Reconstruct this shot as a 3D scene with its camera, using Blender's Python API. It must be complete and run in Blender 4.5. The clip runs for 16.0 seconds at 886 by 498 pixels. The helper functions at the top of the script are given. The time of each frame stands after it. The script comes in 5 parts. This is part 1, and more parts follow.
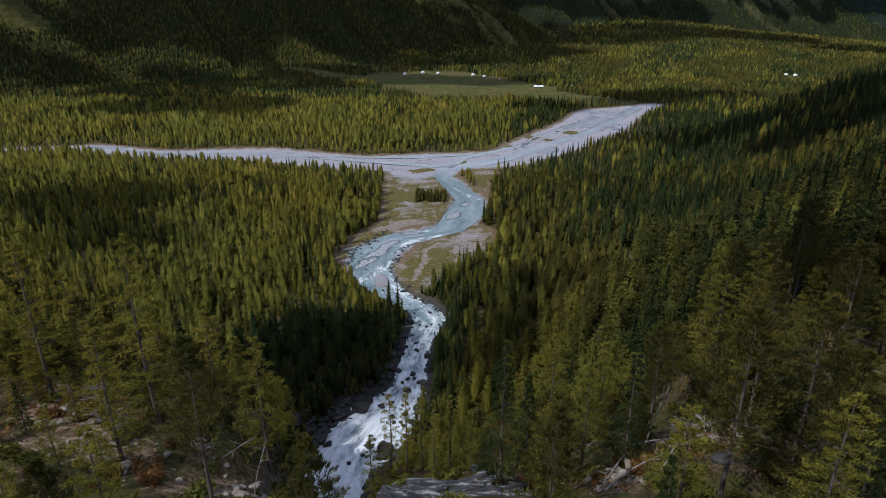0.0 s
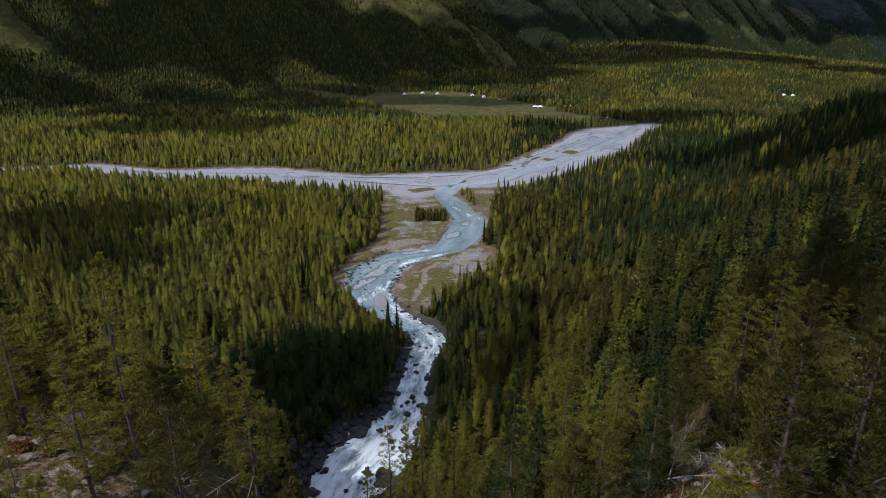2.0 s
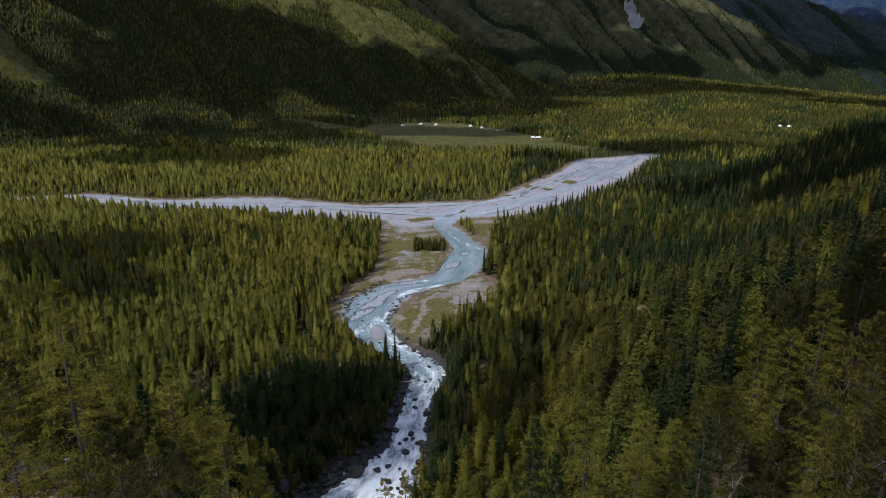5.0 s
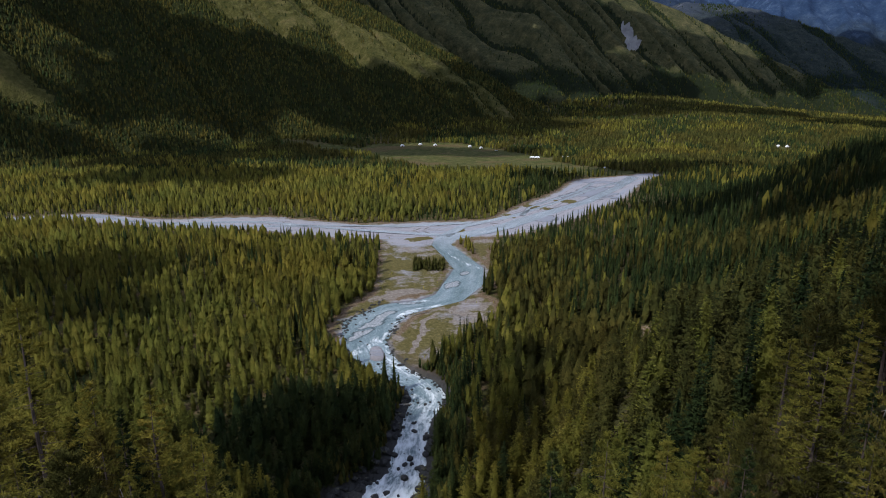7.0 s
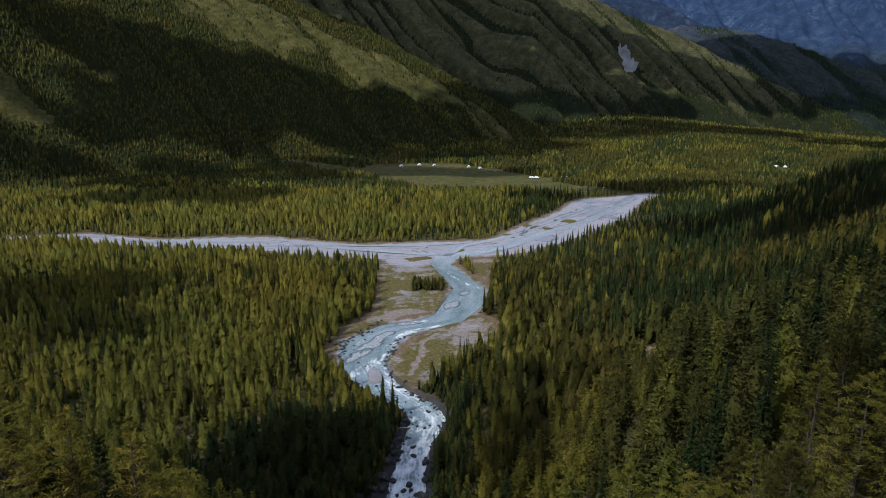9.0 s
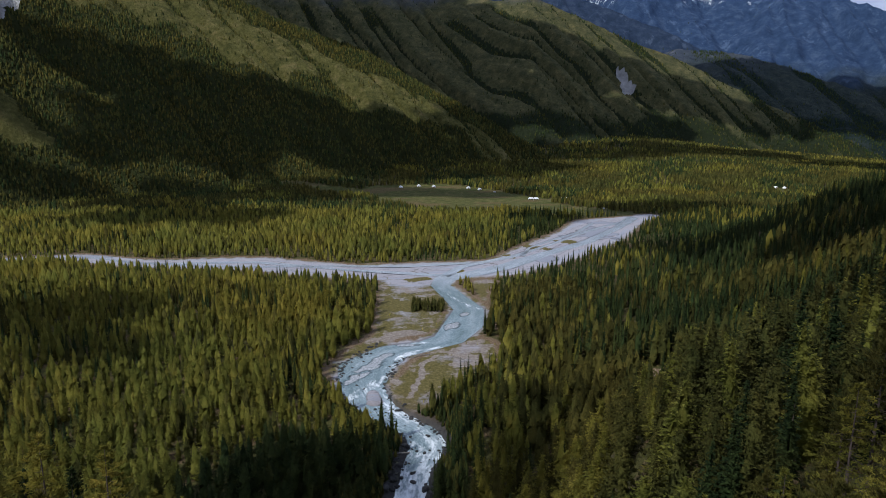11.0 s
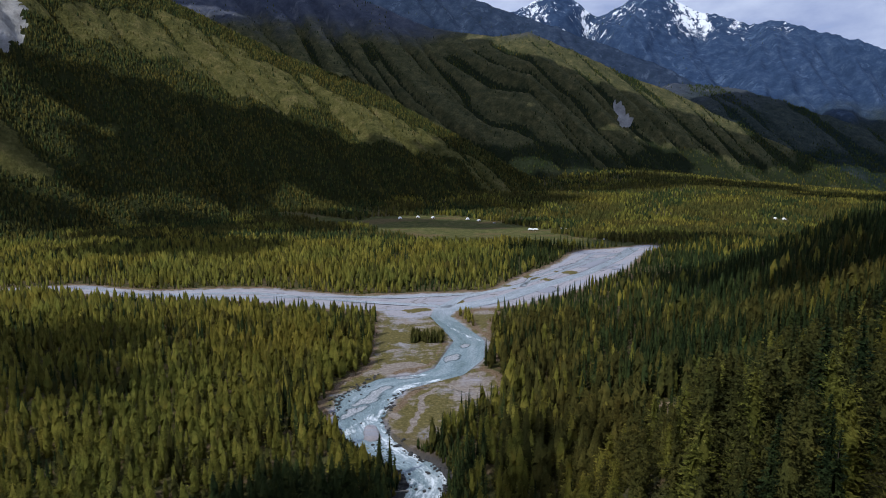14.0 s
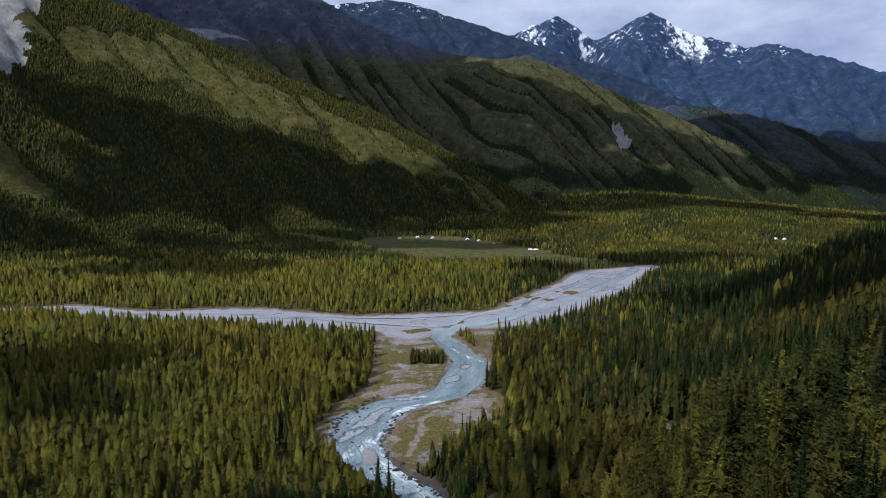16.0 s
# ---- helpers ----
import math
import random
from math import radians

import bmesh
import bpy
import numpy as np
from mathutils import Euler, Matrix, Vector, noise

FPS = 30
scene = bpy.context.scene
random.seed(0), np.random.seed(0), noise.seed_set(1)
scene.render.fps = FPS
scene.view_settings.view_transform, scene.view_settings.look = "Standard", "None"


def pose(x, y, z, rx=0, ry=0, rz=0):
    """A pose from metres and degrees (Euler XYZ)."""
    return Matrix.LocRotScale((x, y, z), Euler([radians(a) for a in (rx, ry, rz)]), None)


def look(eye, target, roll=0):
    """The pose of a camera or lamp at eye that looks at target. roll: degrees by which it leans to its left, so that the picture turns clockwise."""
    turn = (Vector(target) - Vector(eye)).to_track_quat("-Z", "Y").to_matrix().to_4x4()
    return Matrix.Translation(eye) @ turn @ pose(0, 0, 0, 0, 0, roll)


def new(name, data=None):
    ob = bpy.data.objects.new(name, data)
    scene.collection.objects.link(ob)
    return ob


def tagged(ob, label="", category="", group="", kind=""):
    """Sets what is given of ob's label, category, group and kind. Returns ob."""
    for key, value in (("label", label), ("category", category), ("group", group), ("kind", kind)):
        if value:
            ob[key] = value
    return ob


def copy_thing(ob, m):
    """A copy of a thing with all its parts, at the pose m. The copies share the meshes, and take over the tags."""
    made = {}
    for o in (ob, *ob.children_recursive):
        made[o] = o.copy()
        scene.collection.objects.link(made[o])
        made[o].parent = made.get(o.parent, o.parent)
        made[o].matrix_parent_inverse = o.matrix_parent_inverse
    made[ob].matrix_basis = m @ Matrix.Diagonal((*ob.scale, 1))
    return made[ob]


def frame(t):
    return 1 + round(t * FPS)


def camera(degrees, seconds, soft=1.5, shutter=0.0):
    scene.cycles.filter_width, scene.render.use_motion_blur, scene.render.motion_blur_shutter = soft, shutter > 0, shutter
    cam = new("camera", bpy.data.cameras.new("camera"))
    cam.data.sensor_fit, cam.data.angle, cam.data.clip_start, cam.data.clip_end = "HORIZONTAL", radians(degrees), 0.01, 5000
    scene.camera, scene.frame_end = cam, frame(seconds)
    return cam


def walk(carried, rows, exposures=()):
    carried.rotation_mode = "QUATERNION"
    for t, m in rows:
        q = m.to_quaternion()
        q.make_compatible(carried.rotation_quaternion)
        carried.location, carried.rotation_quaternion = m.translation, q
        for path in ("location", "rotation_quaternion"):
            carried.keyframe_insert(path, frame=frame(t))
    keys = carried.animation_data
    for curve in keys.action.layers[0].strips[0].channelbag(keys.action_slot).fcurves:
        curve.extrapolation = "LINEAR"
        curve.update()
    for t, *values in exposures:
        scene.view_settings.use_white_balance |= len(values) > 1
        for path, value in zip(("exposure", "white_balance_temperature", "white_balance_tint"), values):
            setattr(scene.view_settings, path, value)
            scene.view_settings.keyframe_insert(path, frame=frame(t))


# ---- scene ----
cam = camera(71.95, 16.0, soft=1.0)
# seconds, x, y, z, pitch, yaw
ROWS = [
    (0.0, 0.0, 0.0, 130.0, -21.5, 0.0),
    (0.5, -0.09, 1.07, 129.58, -21.06, -0.01),
    (1.0, -0.19, 2.12, 129.16, -20.59, -0.02),
    (1.5, -0.28, 3.19, 128.74, -20.12, -0.04),
    (2.0, -0.39, 4.25, 128.32, -19.65, -0.07),
    (2.5, -0.48, 5.31, 127.9, -19.17, -0.11),
    (3.0, -0.57, 6.36, 127.48, -18.68, -0.12),
    (3.5, -0.67, 7.41, 127.05, -18.21, -0.15),
    (4.0, -0.76, 8.47, 126.63, -17.73, -0.18),
    (6.5, -1.24, 13.69, 124.49, -15.36, -0.32),
    (7.0, -1.33, 14.73, 124.06, -14.88, -0.34),
    (7.5, -1.42, 15.77, 123.63, -14.39, -0.37),
    (8.0, -1.52, 16.8, 123.2, -13.92, -0.44),
    (8.5, -1.61, 17.84, 122.77, -13.43, -0.46),
    (9.0, -1.7, 18.87, 122.34, -12.95, -0.45),
    (11.5, -2.17, 24.0, 120.16, -10.43, -0.53),
    (12.0, -2.26, 25.02, 119.72, -9.94, -0.53),
    (12.5, -2.35, 26.04, 119.28, -9.43, -0.54),
    (13.0, -2.44, 27.06, 118.84, -8.93, -0.55),
    (13.5, -2.54, 28.07, 118.4, -8.42, -0.59),
    (14.0, -2.63, 29.08, 117.96, -7.92, -0.62),
    (14.5, -2.72, 30.09, 117.52, -7.41, -0.62),
    (15.0, -2.82, 31.1, 117.08, -6.89, -0.64),
    (15.5, -2.91, 32.11, 116.63, -6.43, -0.66),
    (16.0, -3.0, 33.11, 116.19, -5.94, -0.67),
]
walk(cam, [(t, pose(x, y, z, 90 + pitch, 0, yaw)) for t, x, y, z, pitch, yaw in ROWS], [(0.0, -0.15, 5950, 11), (16.0, -0.12, 5850, 11)])

# ---- sky, sun, clouds ----
SUN = Vector((-0.52, -0.42, 0.76)).normalized()


def make_world():
    world = bpy.data.worlds.new("sky")
    scene.world = world
    world.use_nodes = True
    nt = world.node_tree
    nt.nodes.clear()
    N, L = nt.nodes.new, nt.links.new
    out, mix = N("ShaderNodeOutputWorld"), N("ShaderNodeMixShader")
    sky, b1, b2 = N("ShaderNodeTexSky"), N("ShaderNodeBackground"), N("ShaderNodeBackground")
    sky.sky_type, sky.sun_disc = "NISHITA", False
    sky.sun_elevation, sky.sun_rotation = math.asin(SUN.z), math.atan2(SUN.x, SUN.y)
    sky.altitude = 1500
    b1.inputs["Strength"].default_value = 0.15
    L(sky.outputs[0], b1.inputs["Color"])
    # broken cloud cover
    tc, mp, n1, ramp, cr = N("ShaderNodeTexCoord"), N("ShaderNodeMapping"), N("ShaderNodeTexNoise"), N("ShaderNodeMapRange"), N("ShaderNodeValToRGB")
    mp.inputs["Scale"].default_value = (2.4, 2.4, 5.5)
    L(tc.outputs["Generated"], mp.inputs["Vector"])
    L(mp.outputs[0], n1.inputs["Vector"])
    n1.inputs["Scale"].default_value, n1.inputs["Detail"].default_value, n1.inputs["Roughness"].default_value = 2.2, 7, 0.58
    ramp.inputs["From Min"].default_value, ramp.inputs["From Max"].default_value = 0.16, 0.38
    L(n1.outputs["Fac"], ramp.inputs["Value"])
    cr.color_ramp.elements[0].position, cr.color_ramp.elements[0].color = 0.35, (0.40, 0.47, 0.70, 1)
    cr.color_ramp.elements[1].position, cr.color_ramp.elements[1].color = 0.68, (0.78, 0.84, 1.0, 1)
    L(n1.outputs["Fac"], cr.inputs["Fac"])
    L(cr.outputs["Color"], b2.inputs["Color"])
    b2.inputs["Strength"].default_value = 0.90
    L(ramp.outputs[0], mix.inputs[0])
    L(b1.outputs[0], mix.inputs[1])
    L(b2.outputs[0], mix.inputs[2])
    L(mix.outputs[0], out.inputs["Surface"])


make_world()
sun_data = bpy.data.lights.new("sun", "SUN")
sun_data.energy, sun_data.angle, sun_data.color = 3.3, radians(0.6), (1.0, 0.955, 0.86)
sun = new("sun", sun_data)
sun.matrix_world = look(SUN * 3000, (0, 0, 0))
scene.view_settings.exposure = 0.0


# ---- materials ----
def mat(name, build, rough=0.85, spec=0.2):
    m = bpy.data.materials.new(name)
    m.use_nodes = True
    nt = m.node_tree
    bsdf = nt.nodes["Principled BSDF"]
    bsdf.inputs["Roughness"].default_value = rough
    bsdf.inputs["Specular IOR Level"].default_value = spec
    build(nt, bsdf)
    return m


def position(nt):
    return nt.nodes.new("ShaderNodeNewGeometry").outputs["Position"]


def noise_tex(nt, scale, detail=4, rough=0.55, vec=None, stretch=None):
    n = nt.nodes.new("ShaderNodeTexNoise")
    n.inputs["Scale"].default_value, n.inputs["Detail"].default_value, n.inputs["Roughness"].default_value = scale, detail, rough
    vec = vec or position(nt)
    if stretch:
        mp = nt.nodes.new("ShaderNodeMapping")
        mp.inputs["Scale"].default_value = stretch
        nt.links.new(vec, mp.inputs["Vector"])
        vec = mp.outputs[0]
    nt.links.new(vec, n.inputs["Vector"])
    return n.outputs["Fac"]


def ramp(nt, fac, *stops):
    r = nt.nodes.new("ShaderNodeValToRGB")
    el = r.color_ramp.elements
    while len(el) < len(stops):
        el.new(0.5)
    for e, (p, c) in zip(el, stops):
        e.position, e.color = p, (*c, 1)
    nt.links.new(fac, r.inputs["Fac"])
    return r.outputs["Color"]


def mix(nt, fac, a, b, mode="MIX"):
    n = nt.nodes.new("ShaderNodeMix")
    n.data_type, n.blend_type = "RGBA", mode
    for socket, v in ((n.inputs[0], fac), (n.inputs[6], a), (n.inputs[7], b)):
        if isinstance(v, bpy.types.NodeSocket):
            nt.links.new(v, socket)
        else:
            socket.default_value = v if isinstance(v, float) else (*v, 1)
    return n.outputs[2]


def step(nt, value, lo, hi, a=0.0, b=1.0):
    n = nt.nodes.new("ShaderNodeMapRange")
    n.interpolation_type = "SMOOTHSTEP"
    n.inputs["From Min"].default_value, n.inputs["From Max"].default_value = lo, hi
    n.inputs["To Min"].default_value, n.inputs["To Max"].default_value = a, b
    nt.links.new(value, n.inputs["Value"])
    return n.outputs["Result"]


def calc(nt, op, a, b=0.0):
    n = nt.nodes.new("ShaderNodeMath")
    n.operation = op
    for socket, v in zip(n.inputs, (a, b)):
        if isinstance(v, bpy.types.NodeSocket):
            nt.links.new(v, socket)
        else:
            socket.default_value = v
    return n.outputs[0]


def attr(nt, name):
    n = nt.nodes.new("ShaderNodeAttribute")
    n.attribute_name = name
    return n.outputs["Fac"]


def bump(nt, bsdf, height, strength, dist):
    b = nt.nodes.new("ShaderNodeBump")
    b.inputs["Strength"].default_value, b.inputs["Distance"].default_value = strength, dist
    nt.links.new(height, b.inputs["Height"])
    nt.links.new(b.outputs[0], bsdf.inputs["Normal"])


def slope_z(nt):
    g = nt.nodes.new("ShaderNodeNewGeometry")
    s = nt.nodes.new("ShaderNodeSeparateXYZ")
    nt.links.new(g.outputs["Normal"], s.inputs[0])
    return s.outputs["Z"]


def foliage(name, dark, mid, light, trans=0.3):
    def build(nt, bsdf):
        L = nt.links.new
        c = ramp(nt, noise_tex(nt, 0.16, 3), (0.3, dark), (0.52, mid), (0.72, light))
        g = nt.nodes.new("ShaderNodeNewGeometry")
        isl = step(nt, g.outputs["Random Per Island"], 0, 1, 0.68, 1.32)
        c = mix(nt, 1.0, c, isl, "MULTIPLY")
        big = ramp(nt, noise_tex(nt, 0.011, 2), (0.35, (1.12, 1.05, 0.9)), (0.65, (0.84, 0.95, 0.95)))
        c = mix(nt, 1.0, c, big, "MULTIPLY")
        brown = step(nt, noise_tex(nt, 0.21, 2, 0.4), 0.62, 0.72, 0.0, 0.6)
        c = mix(nt, brown, c, mix(nt, 1.0, c, (1.18, 1.0, 0.9), "MULTIPLY"))
        L(c, bsdf.inputs["Base Color"])
        bump(nt, bsdf, noise_tex(nt, 1.1, 4, 0.7), 1.0, 0.9)
        tr, mx = nt.nodes.new("ShaderNodeBsdfTranslucent"), nt.nodes.new("ShaderNodeMixShader")
        L(c, tr.inputs["Color"])
        mx.inputs[0].default_value = trans
        L(bsdf.outputs[0], mx.inputs[1])
        L(tr.outputs[0], mx.inputs[2])
        L(mx.outputs[0], nt.nodes["Material Output"].inputs["Surface"])
    return mat(name, build, 0.8, 0.04)


M_LARCH = foliage("larch_needles", (0.145, 0.143, 0.029), (0.206, 0.187, 0.037), (0.289, 0.243, 0.053), 0.42)
M_PINE = foliage("pine_needles", (0.060, 0.060, 0.017), (0.091, 0.083, 0.022), (0.146, 0.121, 0.031), 0.30)
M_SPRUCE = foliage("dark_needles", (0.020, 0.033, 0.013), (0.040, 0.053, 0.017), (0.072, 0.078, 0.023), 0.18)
M_BUSH = foliage("bush_leaves", (0.07, 0.075, 0.02), (0.13, 0.125, 0.03), (0.19, 0.165, 0.05), 0.25)


def bark_build(lo, hi):
    def build(nt, bsdf):
        f = noise_tex(nt, 3.0, 6, 0.6, stretch=(1, 1, 0.18))
        nt.links.new(ramp(nt, f, (0.3, lo), (0.7, hi)), bsdf.inputs["Base Color"])
        bump(nt, bsdf, f, 0.6, 0.05)
    return build


M_BARK = mat("bark", bark_build((0.045, 0.034, 0.028), (0.15, 0.115, 0.095)), 0.9)
M_RED = mat("reddish_dead_twigs", bark_build((0.07, 0.040, 0.030), (0.22, 0.135, 0.10)), 0.9)
M_DEAD = mat("bleached_wood", bark_build((0.13, 0.115, 0.10), (0.38, 0.35, 0.315)), 0.85)


def ground_build(nt, bsdf):
    L = nt.links.new
    fine, mid, big = noise_tex(nt, 1.3, 6, 0.65), noise_tex(nt, 0.13, 5), noise_tex(nt, 0.02, 4)
    litter = ramp(nt, fine, (0.3, (0.030, 0.024, 0.013)), (0.46, (0.088, 0.062, 0.030)), (0.64, (0.21, 0.145, 0.082)))
    moss = ramp(nt, fine, (0.3, (0.032, 0.036, 0.012)), (0.7, (0.115, 0.105, 0.034)))
    c = mix(nt, step(nt, mid, 0.38, 0.54), litter, moss)
    rockc = ramp(nt, noise_tex(nt, 0.6, 7, 0.65), (0.3, (0.062, 0.052, 0.042)), (0.6, (0.155, 0.122, 0.090)), (0.8, (0.30, 0.245, 0.19)))
    steep = step(nt, calc(nt, "ADD", slope_z(nt), calc(nt, "MULTIPLY", mid, 0.3)), 0.66, 0.54)
    c = mix(nt, steep, c, rockc)
    soil = ramp(nt, noise_tex(nt, 0.9, 8, 0.72), (0.32, (0.075, 0.048, 0.026)), (0.5, (0.22, 0.145, 0.085)), (0.66, (0.50, 0.42, 0.34)))
    c = mix(nt, step(nt, calc(nt, "ADD", attr(nt, "soil"), calc(nt, "MULTIPLY", calc(nt, "SUBTRACT", fine, 0.5), 2.6)), 0.45, 0.65), c, soil)
    # meadow grass
    grass = ramp(nt, noise_tex(nt, 0.09, 6, 0.65), (0.3, (0.046, 0.056, 0.015)), (0.5, (0.085, 0.088, 0.025)), (0.72, (0.165, 0.138, 0.058)))
    grass = mix(nt, step(nt, noise_tex(nt, 0.022, 5, 0.6, stretch=(0.5, 1.5, 1)), 0.50, 0.62, 0.0, 0.75), grass, ramp(nt, fine, (0.3, (0.075, 0.054, 0.024)), (0.7, (0.185, 0.130, 0.062))))
    c = mix(nt, step(nt, calc(nt, "ADD", attr(nt, "meadow"), calc(nt, "MULTIPLY", mid, 0.5)), 0.5, 0.75), c, grass)
    # gravel flats: pale stones with damp streaks and dry turf
    wob = calc(nt, "MULTIPLY", calc(nt, "SUBTRACT", noise_tex(nt, 0.11, 6, 0.65), 0.5), 16.0)
    gd = calc(nt, "ADD", attr(nt, "gravel"), wob)
    peb = noise_tex(nt, 0.9, 8, 0.75)
    along = nt.nodes.new("ShaderNodeCombineXYZ")
    L(attr(nt, "run"), along.inputs[0])
    L(attr(nt, "side"), along.inputs[1])
    streak = noise_tex(nt, 1.0, 6, 0.6, along.outputs[0], (0.012, 0.11, 1))
    pale = ramp(nt, peb, (0.25, (0.25, 0.236, 0.256)), (0.5, (0.358, 0.342, 0.364)), (0.75, (0.466, 0.448, 0.472)))
    damp = mix(nt, step(nt, streak, 0.53, 0.60, 0.0, 0.8), pale, ramp(nt, peb, (0.3, (0.26, 0.275, 0.32)), (0.7, (0.38, 0.40, 0.46))))
    seam = calc(nt, "MULTIPLY", step(nt, streak, 0.452, 0.460), step(nt, streak, 0.476, 0.468))
    damp = mix(nt, calc(nt, "MULTIPLY", seam, 0.7), damp, (0.13, 0.13, 0.145))
    hollow = calc(nt, "ADD", attr(nt, "damp"), calc(nt, "MULTIPLY", calc(nt, "SUBTRACT", noise_tex(nt, 0.06, 7, 0.7), 0.5), 2.2))
    damp = mix(nt, step(nt, hollow, 1.05, 0.9), damp, ramp(nt, peb, (0.3, (0.22, 0.23, 0.265)), (0.7, (0.33, 0.34, 0.385))))
    damp = mix(nt, calc(nt, "MULTIPLY", step(nt, hollow, 0.9, 1.0), step(nt, hollow, 1.12, 1.02)), damp, (0.12, 0.12, 0.135))
    fleck = step(nt, noise_tex(nt, 0.22, 6, 0.75), 0.66, 0.70, 0.0, 0.6)
    damp = mix(nt, fleck, damp, (0.20, 0.17, 0.13))
    dry = ramp(nt, noise_tex(nt, 0.55, 8, 0.8), (0.32, (0.055, 0.056, 0.017)), (0.5, (0.125, 0.105, 0.036)), (0.68, (0.24, 0.19, 0.08)))
    shingle = ramp(nt, noise_tex(nt, 0.5, 8, 0.8), (0.3, (0.115, 0.095, 0.080)), (0.5, (0.25, 0.21, 0.175)), (0.7, (0.43, 0.38, 0.34)))
    bare = calc(nt, "SUBTRACT", calc(nt, "ADD", noise_tex(nt, 0.10, 6, 0.7), calc(nt, "MULTIPLY", attr(nt, "stony"), 0.2)), calc(nt, "MULTIPLY", attr(nt, "grassy"), 0.12))
    tan = mix(nt, step(nt, bare, 0.50, 0.60), dry, shingle)
    flat = mix(nt, step(nt, calc(nt, "ADD", attr(nt, "turf"), calc(nt, "MULTIPLY", noise_tex(nt, 0.07, 5, 0.65), 0.8)), 0.62, 0.86), damp, tan)
    shore = ramp(nt, fine, (0.3, (0.075, 0.055, 0.034)), (0.5, (0.17, 0.115, 0.068)), (0.7, (0.30, 0.24, 0.18)))
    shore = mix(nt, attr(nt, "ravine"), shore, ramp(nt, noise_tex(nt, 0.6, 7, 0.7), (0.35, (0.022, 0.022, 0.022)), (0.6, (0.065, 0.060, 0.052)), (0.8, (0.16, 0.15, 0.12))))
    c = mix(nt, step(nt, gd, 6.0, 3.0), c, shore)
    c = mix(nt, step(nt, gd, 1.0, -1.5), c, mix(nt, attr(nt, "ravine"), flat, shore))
    # wet dark edge along the water
    c = mix(nt, step(nt, attr(nt, "water"), 1.8, 0.2, 0.0, 0.55), c, (0.06, 0.06, 0.062))
    L(c, bsdf.inputs["Base Color"])
    bump(nt, bsdf, calc(nt, "ADD", fine, noise_tex(nt, 4.0, 6, 0.7)), 1.0, 0.3)


M_GROUND = mat("forest_floor", ground_build, 0.95, 0.1)


def rock_build(nt, bsdf):
    f = noise_tex(nt, 1.1, 8, 0.7)
    c = ramp(nt, f, (0.28, (0.014, 0.014, 0.016)), (0.55, (0.042, 0.041, 0.040)), (0.78, (0.11, 0.10, 0.09)))
    li = step(nt, noise_tex(nt, 0.5, 5), 0.58, 0.68, 0.0, 0.6)
    c = mix(nt, li, c, (0.16, 0.15, 0.085))
    nt.links.new(c, bsdf.inputs["Base Color"])
    bump(nt, bsdf, f, 0.8, 0.12)


M_ROCK = mat("boulder_stone", rock_build, 0.75, 0.3)


def pale_build(nt, bsdf):
    f = noise_tex(nt, 1.6, 8, 0.7)
    c = ramp(nt, f, (0.28, (0.10, 0.085, 0.07)), (0.52, (0.24, 0.20, 0.165)), (0.75, (0.42, 0.37, 0.32)))
    nt.links.new(c, bsdf.inputs["Base Color"])
    bump(nt, bsdf, f, 0.9, 0.1)


M_PALE = mat("pale_broken_stone", pale_build, 0.85, 0.2)
M_DRY = foliage("dry_grass", (0.10, 0.08, 0.035), (0.20, 0.155, 0.07), (0.32, 0.25, 0.125), 0.3)
M_RUSSET = foliage("russet_leaves", (0.09, 0.05, 0.022), (0.17, 0.085, 0.032), (0.27, 0.15, 0.06), 0.25)


def slab_build(nt, bsdf):
    f = noise_tex(nt, 0.7, 8, 0.72, stretch=(0.4, 2.0, 2.6))
    # pale streaks paint the lit wet edges of the layers onto dark stone
    c = ramp(nt, f, (0.3, (0.018, 0.018, 0.022)), (0.52, (0.055, 0.054, 0.058)), (0.60, (0.30, 0.295, 0.305)))
    nt.links.new(c, bsdf.inputs["Base Color"])
    bump(nt, bsdf, f, 1.0, 0.3)


M_SLAB = mat("layered_slab_lit_edges", slab_build, 0.7, 0.3)


